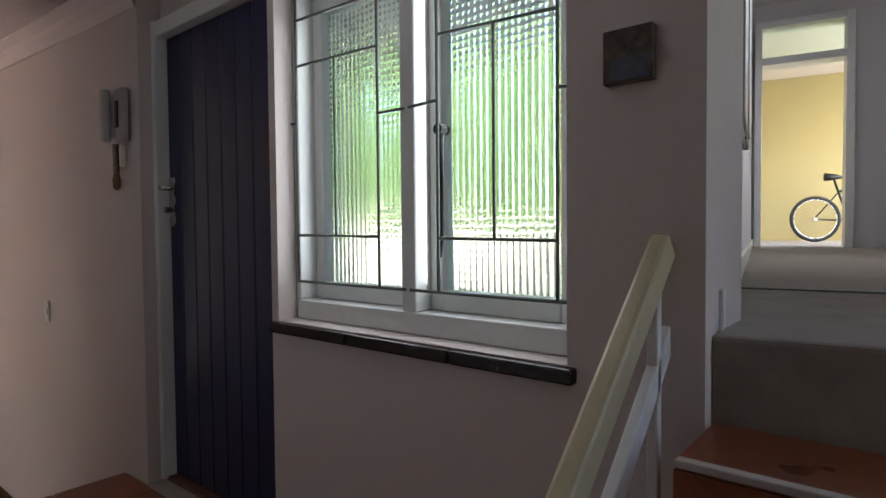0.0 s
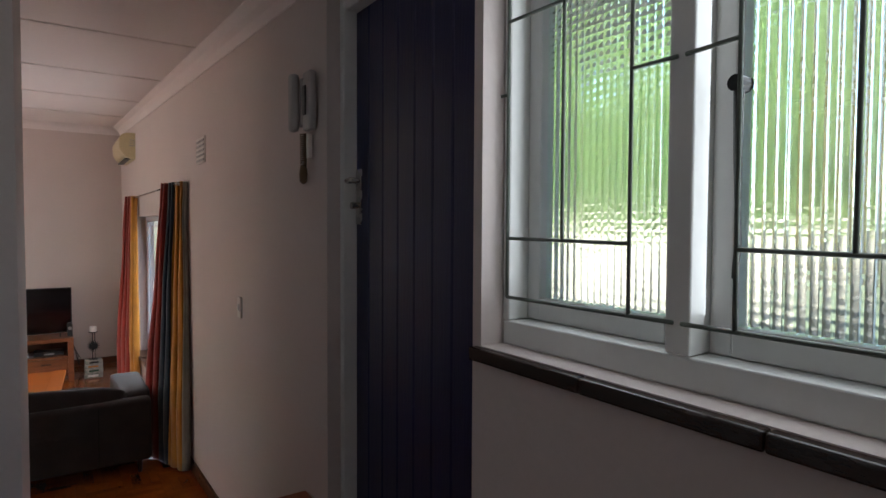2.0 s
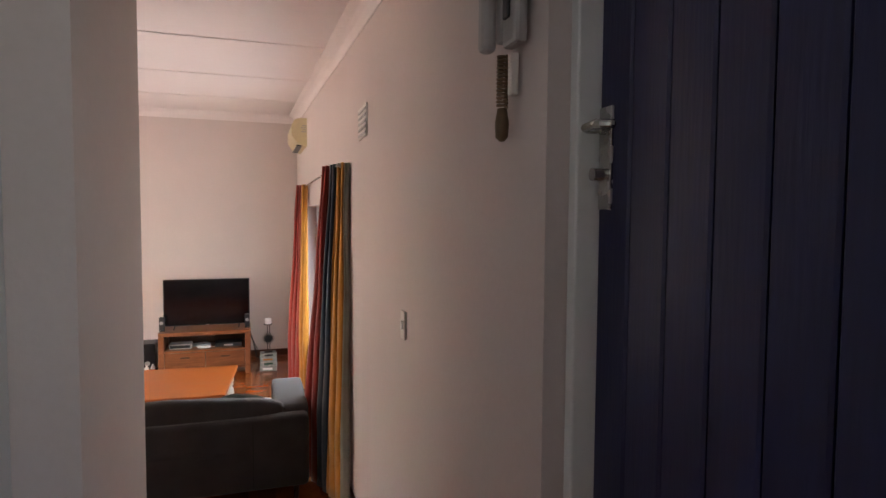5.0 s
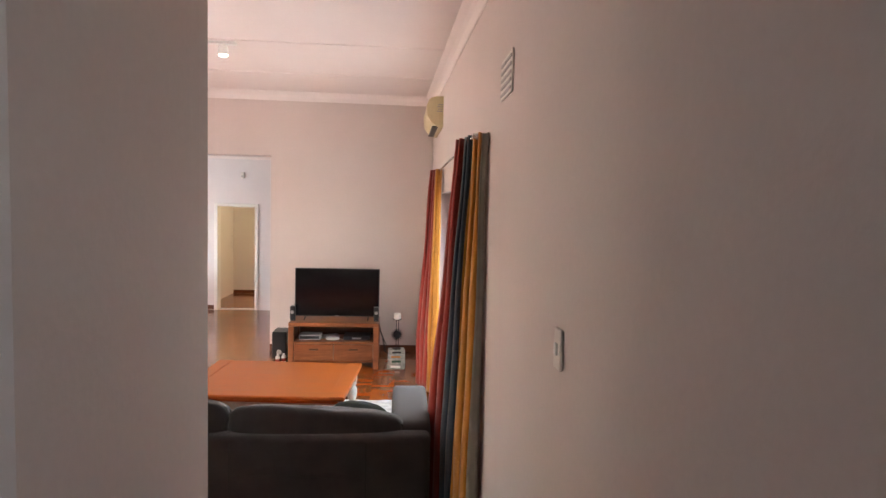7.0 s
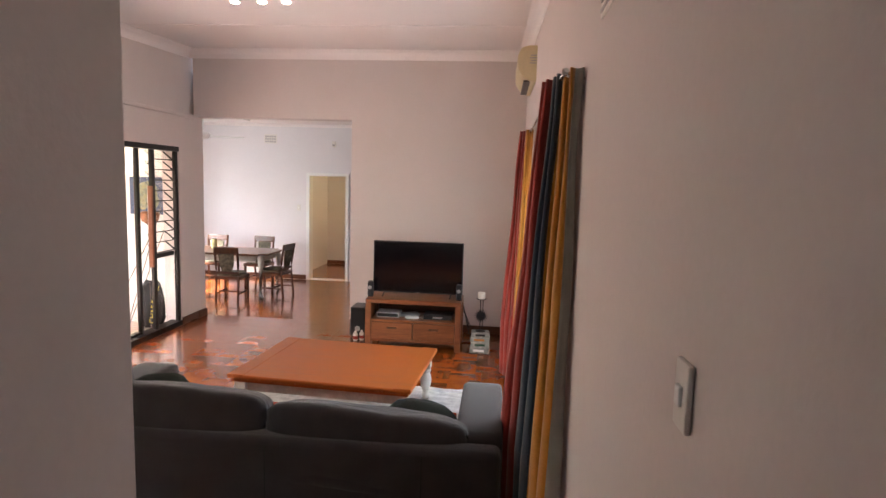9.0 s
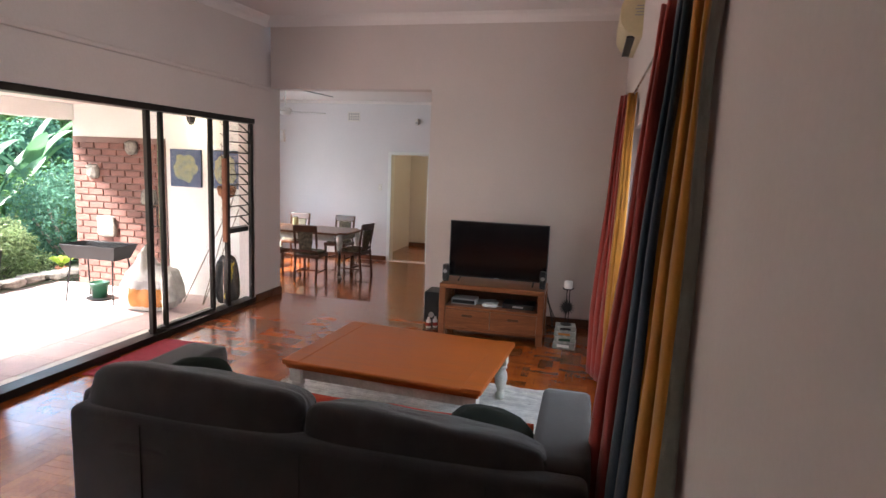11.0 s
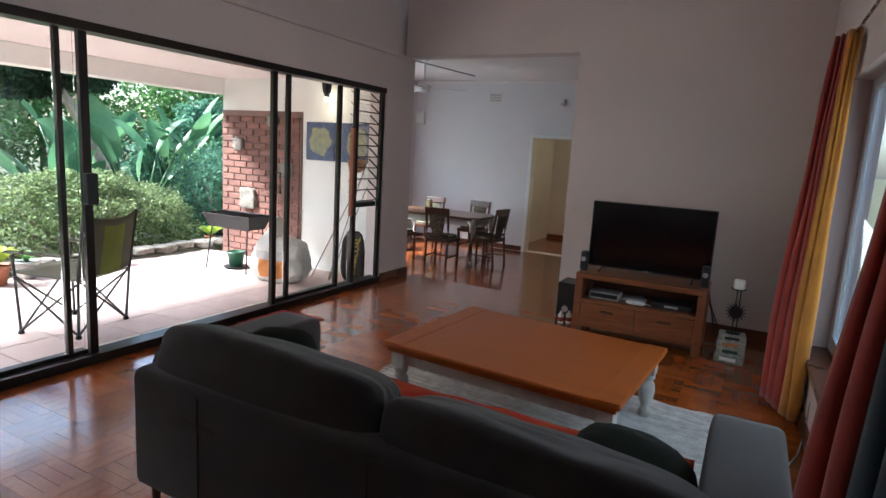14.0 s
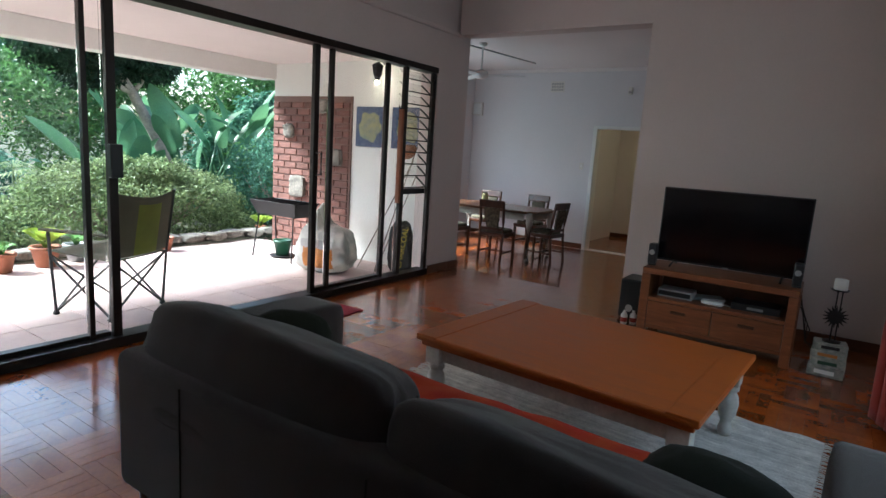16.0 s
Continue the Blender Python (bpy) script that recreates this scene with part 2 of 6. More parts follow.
def glass_mat(name, rough=0.0, tint=(1, 1, 1), flute=0.0):
    m = bpy.data.materials.new(name)
    m.use_nodes = True
    nt = m.node_tree
    b = nt.nodes["Principled BSDF"]
    b.inputs["Base Color"].default_value = (*tint, 1)
    b.inputs["Transmission Weight"].default_value = 1
    b.inputs["Roughness"].default_value = rough
    b.inputs["IOR"].default_value = 1.45 if flute else 1.2
    if flute:
        # faint cross ripples in the rolled glass
        tc, wv, bp = nt.nodes.new("ShaderNodeTexCoord"), nt.nodes.new("ShaderNodeTexWave"), nt.nodes.new("ShaderNodeBump")
        wv.bands_direction = 'Z'
        wv.inputs["Scale"].default_value = 14
        wv.inputs["Distortion"].default_value = 1.5
        bp.inputs["Strength"].default_value = 0.5
        bp.inputs["Distance"].default_value = 0.004
        nt.links.new(tc.outputs["Object"], wv.inputs["Vector"])
        nt.links.new(wv.outputs[1], bp.inputs["Height"])
        nt.links.new(bp.outputs[0], b.inputs["Normal"])
    return m


clear_glass = glass_mat("clear_glass")
reeded_glass = glass_mat("reeded_glass", 0.14, (0.86, 1.0, 0.93), 1)


def glow(name, col, strength):
    m = bpy.data.materials.new(name)
    m.use_nodes = True
    b = m.node_tree.nodes["Principled BSDF"]
    b.inputs["Base Color"].default_value = (*col, 1)
    b.inputs["Emission Color"].default_value = (*col, 1)
    b.inputs["Emission Strength"].default_value = strength
    return m


bulb_glow = glow("lit_bulb", (1.0, 0.82, 0.55), 25)


# ---------------------------------------------------------------- mesh helpers
def mesh_of(name, bm, material):
    me = bpy.data.meshes.new(name)
    bm.to_mesh(me)
    bm.free()
    for m in (material if isinstance(material, (list, tuple)) else [material]):
        me.materials.append(m)
    return me


def part(name, bm, material, parent=None, label="", smooth=False):
    me = mesh_of(name, bm, material)
    if smooth:
        for p in me.polygons:
            p.use_smooth = True
    ob = new(name, me)
    if parent:
        ob.parent = parent
    if label:
        tagged(ob, label)
    return ob


def shared(name, me, parent, m):
    ob = new(name, me)
    ob.parent = parent
    ob.matrix_basis = m
    return ob


def thing(name, label, category, m=None, group="", kind=""):
    ob = new(name)
    ob.empty_display_size = 0.1
    if m is not None:
        ob.matrix_basis = m
    return tagged(ob, label, category, group, kind)


def struct(name, bm, material, label, category):
    return tagged(part(name, bm, material), label, category, kind="structure")


def box(x0, x1, y0, y1, z0, z1, bevel=0.0, bm=None, seg=2):
    own = bm is None
    b = bmesh.new()
    bmesh.ops.create_cube(b, size=1)
    for v in b.verts:
        v.co = Vector(((x0 + x1) / 2 + v.co.x * (x1 - x0), (y0 + y1) / 2 + v.co.y * (y1 - y0), (z0 + z1) / 2 + v.co.z * (z1 - z0)))
    if bevel:
        bmesh.ops.bevel(b, geom=b.edges[:], offset=bevel, segments=seg, affect='EDGES', profile=0.5)
    if own:
        return b
    me = bpy.data.meshes.new("tmp")
    b.to_mesh(me)
    b.free()
    bm.from_mesh(me)
    bpy.data.meshes.remove(me)
    return bm


def cyl(p0, p1, r0, r1=None, seg=12, bm=None):
    bm = bm or bmesh.new()
    r1 = r0 if r1 is None else r1
    p0, p1 = Vector(p0), Vector(p1)
    d = p1 - p0
    q = d.to_track_quat('Z', 'Y').to_matrix().to_4x4()
    bmesh.ops.create_cone(bm, cap_ends=True, segments=seg, radius1=r0, radius2=r1, depth=d.length,
                          matrix=Matrix.Translation((p0 + p1) / 2) @ q)
    return bm


def lathe(profile, seg=20, bm=None, at=(0, 0, 0)):
    """A turned shape from (radius, height) pairs."""
    bm = bm or bmesh.new()
    rings = []
    for r, z in profile:
        rings.append([bm.verts.new((at[0] + r * math.cos(2 * math.pi * i / seg), at[1] + r * math.sin(2 * math.pi * i / seg), at[2] + z)) for i in range(seg)])
    for a, b in zip(rings, rings[1:]):
        for i in range(seg):
            bm.faces.new((a[i], a[(i + 1) % seg], b[(i + 1) % seg], b[i]))
    bm.faces.new(rings[0][::-1])
    bm.faces.new(rings[-1])
    return bm


def tube(points, r, seg=8, bm=None):
    bm = bm or bmesh.new()
    pts = [Vector(p) for p in points]
    rings = []
    for i, p in enumerate(pts):
        d = (pts[min(i + 1, len(pts) - 1)] - pts[max(i - 1, 0)]).normalized()
        q = d.to_track_quat('Z', 'Y')
        rr = r[i] if isinstance(r, (list, tuple)) else r
        rings.append([bm.verts.new(p + q @ Vector((rr * math.cos(2 * math.pi * k / seg), rr * math.sin(2 * math.pi * k / seg), 0))) for k in range(seg)])
    for a, b in zip(rings, rings[1:]):
        for k in range(seg):
            bm.faces.new((a[k], a[(k + 1) % seg], b[(k + 1) % seg], b[k]))
    bm.faces.new(rings[0][::-1])
    bm.faces.new(rings[-1])
    return bm


def pillow(x0, x1, y0, y1, z0, z1, n=16, power=3.5, lumps=0.0, seed=0):
    """A soft, swollen block."""
    bm = bmesh.new()
    bmesh.ops.create_cube(bm, size=2)
    bmesh.ops.subdivide_edges(bm, edges=bm.edges[:], cuts=n, use_grid_fill=True)
    for v in bm.verts:
        c = v.co
        d = (abs(c.x) ** power + abs(c.y) ** power + abs(c.z) ** power) ** (1 / power)
        c = c / d
        k = 1 + lumps * noise.noise(c * 1.6 + Vector((seed, 0, 0))) + lumps * 0.4 * noise.noise(c * 5 + Vector((0, seed, 0)))
        v.co = Vector(((x0 + x1) / 2 + c.x * k * (x1 - x0) / 2, (y0 + y1) / 2 + c.y * k * (y1 - y0) / 2, (z0 + z1) / 2 + c.z * k * (z1 - z0) / 2))
    return bm


def wall(name, axis, a0, a1, lo, hi, z0, z1, holes, material, label):
    """A thick wall square to an axis, from lo to hi along the other, with openings (u0, u1, w0, w1) through it."""
    us = sorted({lo, hi, *[h[0] for h in holes], *[h[1] for h in holes]})
    ws = sorted({z0, z1, *[h[2] for h in holes], *[h[3] for h in holes]})
    us = [u for u in us if lo <= u <= hi]
    ws = [w for w in ws if z0 <= w <= z1]
    solid = {}
    for i in range(len(us) - 1):
        for j in range(len(ws) - 1):
            cu, cw = (us[i] + us[i + 1]) / 2, (ws[j] + ws[j + 1]) / 2
            solid[i, j] = not any(h[0] < cu < h[1] and h[2] < cw < h[3] for h in holes)
    bm = bmesh.new()

    def pt(a, u, w):
        return bm.verts.new((a, u, w) if axis == "x" else (u, a, w))
    for (i, j), s in solid.items():
        if not s:
            continue
        u0, u1, w0, w1 = us[i], us[i + 1], ws[j], ws[j + 1]
        bm.faces.new([pt(a0, u0, w0), pt(a0, u0, w1), pt(a0, u1, w1), pt(a0, u1, w0)])
        bm.faces.new([pt(a1, u0, w0), pt(a1, u1, w0), pt(a1, u1, w1), pt(a1, u0, w1)])
        for (di, dj), (p, q) in {(-1, 0): ((u0, w0), (u0, w1)), (1, 0): ((u1, w1), (u1, w0)), (0, -1): ((u1, w0), (u0, w0)), (0, 1): ((u0, w1), (u1, w1))}.items():
            if not solid.get((i + di, j + dj), False):
                bm.faces.new([pt(a0, *p), pt(a1, *p), pt(a1, *q), pt(a0, *q)])
    bmesh.ops.remove_doubles(bm, verts=bm.verts[:], dist=1e-4)
    bmesh.ops.recalc_face_normals(bm, faces=bm.faces[:])
    return struct(name, bm, material, label, "wall")


def leaves(n, place, size, seed, aspect=2.2, droop=0.3):
    """Many small folded leaves at the points that place(rng) gives."""
    rng = np.random.default_rng(seed)
    vs, fs = [], []
    for _ in range(n):
        p = Vector(place(rng))
        s = size * rng.uniform(0.6, 1.4)
        yaw, tilt, roll = rng.uniform(0, 6.283), rng.uniform(-0.9, 0.7) - droop, rng.uniform(-0.8, 0.8)
        m = Euler((tilt, roll, yaw)).to_matrix()
        w = s / aspect / 2
        k = len(vs)
        for q in ((0, 0, 0), (-w, s * 0.45, w * 0.5), (0, s, -0.1 * s), (w, s * 0.45, w * 0.5)):
            vs.append(p + m @ Vector(q))
        fs += [(k, k + 2, k + 1), (k, k + 3, k + 2)]
    me = bpy.data.meshes.new("leaves")
    me.from_pydata([tuple(v) for v in vs], [], fs)
    return me


def leaf_object(name, me, material, parent=None):
    me.materials.append(material)
    ob = new(name, me)
    if parent:
        ob.parent = parent
    return ob

# ---------------------------------------------------------------- structure
def ceil_z(y):
    return 3.20 + 0.037 * y


DIN = -0.30     # dining floor
HALL = 0.73     # entrance landing

struct("floor_living", box(-4.1, 0.0, -5.9, 0.2, -0.25, -0.012), grout_dark, "dark bed beneath the wood block floor", "floor")
struct("floor_dining", box(-6.8, -1.0, 0.2, 4.7, DIN - 0.2, DIN - 0.012), grout_dark, "dark bed beneath the lower wood block floor", "floor")
struct("step_edge", box(-3.97, -2.06, 0.19, 0.215, DIN, -0.004, 0.004), skirt_wood, "dark wooden nosing of the step down to the dining room", "step")

EAST = pose(0, -5.7, 0, 0, 0, 0.75) @ pose(0, 5.7, 0)     # the east wall stands slightly out of square


def in_east(ob):
    ob.matrix_basis = EAST @ ob.matrix_basis
    return ob


in_east(wall("wall_east", "x", 0.0, 0.19, -6.90, 0.2, -0.3, 3.4, [(-3.95, -1.42, 0.36, 1.98)], wall_paint, "mauve-beige plastered wall with a window"))
wall("wall_entrance", "x", 0.12, 0.42, -9.24, -6.90, 0.4, 3.3,
     [(-7.73, -6.9001, HALL, 2.80), (-8.93, -7.77, 1.53, 2.80)], wall_paint, "mauve-beige plastered wall around the front door and leaded window")
wall("wall_tv", "y", 0.0, 0.2, -3.97, 0.0, -0.3, 3.4, [(-3.9699, -2.06, -0.2999, 2.43)], wall_paint, "mauve-beige wall behind the television with a wide opening")
wall("wall_patio", "x", -4.17, -3.97, -5.9, 0.2, -0.3, 2.43, [(-5.0, -0.35, 0.0, 2.06)], wall_paint, "plastered wall holding the sliding patio doors")
wall("wall_patio_upper", "x", -4.17, -4.02, -5.9, 0.2, 2.43, 3.4, [], wall_paint, "set-back plaster band above the patio doors")
struct("ledge", box(-4.0, -3.945, -5.68, -0.002, 2.405, 2.445, 0.012), wall_paint, "rounded plaster ledge over the sliding doors", "trim")
wall("wall_south", "y", -5.9, -5.69, -3.97, -1.2, -0.3, 3.4, [], wall_paint, "plain mauve-beige wall behind the sofa")
wall("wall_stair", "x", -1.2, -1.0, -6.5, -5.69, -0.3, 3.4, [], wall_paint, "end of the wall beside the short flight of steps")
wall("wall_hall_west", "x", -2.5, -2.3, -11.0, -5.9, 0.4, 3.3, [], wall_paint, "plain wall closing the hall")
wall("wall_hall_north", "y", -6.7, -6.5, -2.3, -1.2, 0.4, 3.3, [], wall_paint, "plain wall closing the hall behind the cupboard")
wall("wall_hall_south", "y", -11.0, -10.8, -2.3, 0.2, 0.4, 4.4, [], wall_paint, "plain wall closing the hall")
wall("wall_entrance_upper", "x", 0.16, 0.36, -10.8, -9.24, 2.98, 4.4, [], wall_paint, "plaster above the passage opening")
bm = bmesh.new()
vs = [bm.verts.new(p) for p in ((-4.02, 0, ceil_z(0)), (0, 0, ceil_z(0)), (0.4, -11, ceil_z(-11)), (-4.02, -11, ceil_z(-11)))]
ws = [bm.verts.new(v.co + Vector((0, 0, 0.12))) for v in vs]
bm.faces.new(vs), bm.faces.new(ws[::-1])
for i in range(4):
    bm.faces.new((vs[i], ws[i], ws[(i + 1) % 4], vs[(i + 1) % 4]))
bmesh.ops.recalc_face_normals(bm, faces=bm.faces[:])
# cover strips over the board joints
for k in range(9):
    y = 0.0 - 1.27 * k - 1.27
    z = ceil_z(y)
    box(-4.02, -0.10, y - 0.012, y + 0.012, z - 0.007, z + 0.004, 0, bm)
struct("ceiling", bm, ceil_paint, "white boarded ceiling with cover strips", "ceiling")


def cornice(name, p0, p1, side):
    """A coved moulding along a wall's top, from p0 to p1, swelling towards side."""
    b = bmesh.new()
    s = Vector(side)
    prof = [(0.0, -0.10), (0.008, -0.10), (0.015, -0.085), (0.03, -0.055), (0.055, -0.03), (0.085, -0.014), (0.10, -0.006), (0.10, 0.0)]
    a = [b.verts.new(Vector(p0) + s * u + Vector((0, 0, w))) for u, w in prof]
    c = [b.verts.new(Vector(p1) + s * u + Vector((0, 0, w))) for u, w in prof]
    for i in range(len(prof) - 1):
        b.faces.new((a[i], a[i + 1], c[i + 1], c[i]))
    bmesh.ops.recalc_face_normals(b, faces=b.faces[:])
    return struct(name, b, ceil_paint, "white coved ceiling cornice", "trim")


in_east(cornice("cornice_east", (0, 0, ceil_z(0)), (0, -6.90, ceil_z(-6.90)), (-1, 0, 0)))
cornice("cornice_tv", (0, 0, ceil_z(0)), (-4.02, 0, ceil_z(0)), (0, -1, 0))
cornice("cornice_patio", (-4.02, 0, ceil_z(0)), (-4.02, -5.7, ceil_z(-5.7)), (1, 0, 0))

# hall floor, steps down to the living room, flight up to the passage
struct("floor_hall", box(-2.3, 0.16, -10.8, -6.7, 0.45, HALL - 0.012), pale_grout, "pale bed of the terracotta landing", "floor")
for i in range(3):
    z = HALL - 0.1825 * (i + 1)
    y = -6.7 + 0.29 * i
    st = struct("stair_step", box(-1.0, 0.0, y, y + 0.29, -0.012, z, 0.006), terracotta, "terracotta step down to the living room", "step")
for i in range(4):
    z = HALL + 0.18 * (i + 1)
    x = -0.84 + 0.25 * i
    st = thing("stair_step", "terracotta tiled step with a pale nosing strip", "step", kind="structure")
    part("riser", box(x, 0.16, -10.8, -9.245, HALL, z - 0.02), terracotta, st)
    for j in range(5):
        part("tile", box(x, x + 0.248, -9.247 - 0.31 * (j + 1) + 0.006, -9.247 - 0.31 * j, z - 0.02, z, 0.003, seg=1), terracotta, st)
    part("nosing", box(x - 0.012, x + 0.012, -10.8, -9.25, z - 0.012, z + 0.003, 0.003), pale_grout, st, "pale metal nosing strip")

# the upper passage, which leaves the hall at a slight angle
PASS = pose(0.16, -9.24, 1.63, 0, 0, 11)


def in_pass(ob):
    ob.matrix_basis = PASS @ ob.matrix_basis
    return ob


in_pass(struct("floor_passage", box(0.0, 6.6, -1.3, 0.0, -0.3, 0.0, 0.012), carpet, "beige carpet of the upper passage, rolled over the top step", "carpet"))
in_pass(struct("carpet_joint", box(1.05, 1.085, -1.3, 0.0, 0.001, 0.006), bar_metal, "dark strip across the carpet", "trim"))
in_pass(wall("wall_passage_north", "y", 0.0, 0.15, 0.07, 6.2, -1.0, 2.7, [], white_wall, "pale passage wall"))
in_pass(wall("wall_passage_south", "y", -1.45, -1.3, 0.05, 6.2, -1.0, 2.7, [], white_wall, "pale passage wall"))
in_pass(wall("wall_passage_end", "x", 6.2, 6.35, -1.45, 0.15, -0.3, 2.7, [(-0.92, -0.06, 0.0, 2.45)], white_wall, "pale end wall with a door opening"))
in_pass(struct("ceiling_passage", box(-0.3, 10.3, -3.0, 1.0, 2.7, 2.8), ceil_paint, "white passage ceiling", "ceiling"))
in_pass(wall("wall_bike_room", "x", 10.0, 10.15, -3.0, 1.0, -0.3, 2.7, [], yellow_wall, "yellow wall of the far bedroom"))
in_pass(wall("wall_bike_room_north", "y", 0.9, 1.05, 6.35, 10.0, -0.3, 2.7, [], yellow_wall, "yellow side wall of the far bedroom"))
in_pass(wall("wall_bike_room_south", "y", -3.05, -2.9, 6.35, 10.0, -0.3, 2.7, [(7.0, 9.2, 0.8, 2.0)], yellow_wall, "yellow side wall with a window opening"))
in_pass(struct("floor_bike_room", box(6.6, 10.0, -2.9, 0.9, -0.3, -0.004), carpet, "beige carpet of the far bedroom", "carpet"))
in_pass(struct("baseboard_passage", box(0.06, 6.19, -0.022, -0.001, 0.0, 0.09, 0.005), gloss_white, "white skirting board", "baseboard"))
in_pass(struct("baseboard_passage_south", box(0.06, 6.19, -1.299, -1.278, 0.0, 0.09, 0.005), gloss_white, "white skirting board", "baseboard"))
fr = in_pass(thing("door_frame", "white door frame with a transom light above", "door frame", kind="structure"))
part("jamb", box(6.12, 6.38, -0.10, -0.03, 0, 2.5, 0.006), gloss_white, fr)
part("jamb", box(6.12, 6.38, -0.96, -0.88, 0, 2.5, 0.006), gloss_white, fr)
part("head", box(6.12, 6.38, -0.88, -0.10, 2.43, 2.5, 0.006), gloss_white, fr)
part("transom_bar", box(6.12, 6.38, -0.88, -0.10, 2.02, 2.10, 0.006), gloss_white, fr)
part("transom_pane", box(6.24, 6.248, -0.88, -0.10, 2.10, 2.43), reeded_glass, fr)
area_light("bike_room_daylight", PASS @ look((8.1, -2.95, 1.4), (8.4, 0.5, 0.8)), 2.1, 1.1, 9)
# added fill lamp that brightens the passage; the walls here have no window
area_light("passage_fill", PASS @ look((3.4, -1.2, 1.7), (3.2, 0.5, 1.3)), 1.2, 1.0, 2.6)

# skirtings
struct("baseboard_tv", box(-2.06, -0.001, -0.018, -0.001, 0.001, 0.09, 0.004), skirt_wood, "dark wooden skirting board", "baseboard")
in_east(struct("baseboard_east", box(-0.018, -0.001, -5.8, -0.02, 0.001, 0.09, 0.004), skirt_wood, "dark wooden skirting board", "baseboard"))
struct("baseboard_patio", box(-3.968, -3.95, -0.35, -0.001, 0.001, 0.09, 0.004), skirt_wood, "dark wooden skirting board", "baseboard")
struct("baseboard_opening", box(-3.968, -3.945, 0.001, 0.2, 0.001, 0.09, 0.004), skirt_wood, "dark wooden skirting board", "baseboard")

# dining room shell
wall("wall_dining_north", "y", 4.68, 4.85, -6.8, -1.0, -0.6, 2.9, [(-4.12, -3.37, DIN, 1.80)], white_wall, "pale dining room wall with a doorway")
wall("wall_dining_west", "x", -6.8, -6.62, 0.2, 4.68, -0.6, 2.9, [(1.1, 3.5, 0.45, 1.9)], white_wall, "pale outer wall of the dining room")
wall("wall_dining_east", "x", -1.0, -0.8, 0.2, 4.68, -0.6, 2.9, [], white_wall, "pale dining room side wall")
wall("wall_dining_south", "y", 0.0, 0.2, -6.78, -4.17, -0.6, 3.0, [], plaster_out, "white plastered outer wall beside the patio")
struct("ceiling_dining", box(-6.79, -1.0, 0.2, 4.68, 2.80, 2.9), ceil_paint, "white dining room ceiling", "ceiling")
struct("baseboard_dining", box(-6.61, -4.19, 4.66, 4.679, DIN, DIN + 0.09, 0.004), skirt_wood, "dark wooden skirting board", "baseboard")
struct("trim_dining", box(-6.61, -1.01, 4.65, 4.679, 2.74, 2.80, 0.008), ceil_paint, "white moulding at the ceiling", "trim")
fr = thing("door_frame", "white painted frame of the dining room doorway", "door frame", kind="structure")
part("jamb", box(-4.18, -4.112, 4.65, 4.87, DIN, 1.85, 0.006), gloss_white, fr)
part("jamb", box(-3.378, -3.31, 4.65, 4.87, DIN, 1.85, 0.006), gloss_white, fr)
part("head", box(-4.112, -3.378, 4.651, 4.869, 1.79, 1.85, 0.006), gloss_white, fr)
# room past the dining door
struct("floor_back_room", box(-4.6, -1.5, 4.85, 7.2, DIN - 0.2, DIN - 0.003), parquet_far, "brown wooden floor past the doorway", "floor")
wall("wall_back_room_north", "y", 7.0, 7.15, -4.6, -1.5, -0.6, 2.7, [], white_wall, "cream wall past the doorway")
wall("wall_back_room_west", "x", -4.6, -4.45, 4.85, 7.0, -0.6, 2.7, [], white_wall, "cream wall past the doorway")
wall("wall_back_room_east", "x", -1.65, -1.5, 4.85, 7.0, -0.6, 2.7, [], white_wall, "cream wall past the doorway")
struct("ceiling_back_room", box(-4.6, -1.5, 4.85, 7.15, 2.4, 2.5), ceil_paint, "white ceiling past the doorway", "ceiling")
struct("baseboard_back_room", box(-4.44, -1.66, 6.975, 6.999, DIN, DIN + 0.08, 0.004), skirt_wood, "dark wooden skirting board", "baseboard")
lamp = bpy.data.lights.new("back_room_bulb", 'POINT')
lamp.energy, lamp.color, lamp.shadow_soft_size = 3, (1.0, 0.78, 0.42), 0.08
new("back_room_bulb", lamp).location = (-2.4, 5.7, 2.2)

# ---------------------------------------------------------------- front door and hall window
door = thing("front_door", "dark blue painted tongue-and-groove front door, closed", "door", kind="structure")
n_board = 7
for i in range(n_board):
    y0 = -7.728 + i * 0.791 / n_board
    part("board", box(0.125, 0.165, y0 + 0.002, y0 + 0.791 / n_board - 0.002, HALL + 0.01, 2.725, 0.005, seg=1), blue_door, door)
part("backing", box(0.14, 0.16, -7.728, -6.937, HALL + 0.01, 2.72), blue_door, door)
hp = part("handle_plate", box(0.117, 0.126, -6.993, -6.948, 1.88, 2.10, 0.003), chrome, door, "brushed steel door plate")
bm = tube([(0.117, -6.97, 2.05), (0.072, -6.97, 2.05), (0.064, -6.977, 2.051), (0.063, -7.02, 2.055), (0.066, -7.075, 2.045)], 0.009)
part("lever", bm, chrome, hp, smooth=True)
part("lock_knob", cyl((0.117, -6.97, 1.955), (0.088, -6.97, 1.955), 0.014), chrome, hp)
fr = thing("door_frame", "white painted front door frame", "door frame", kind="structure")
part("jamb", box(0.07, 0.25, -6.936, -6.902, HALL, 2.795, 0.005), gloss_white, fr)
part("head", box(0.08, 0.25, -7.728, -6.937, 2.725, 2.795, 0.005), gloss_white, fr)
part("threshold", box(0.09, 0.25, -7.728, -6.902, HALL - 0.01, HALL + 0.012, 0.004), skirt_wood, fr, "worn wooden threshold")

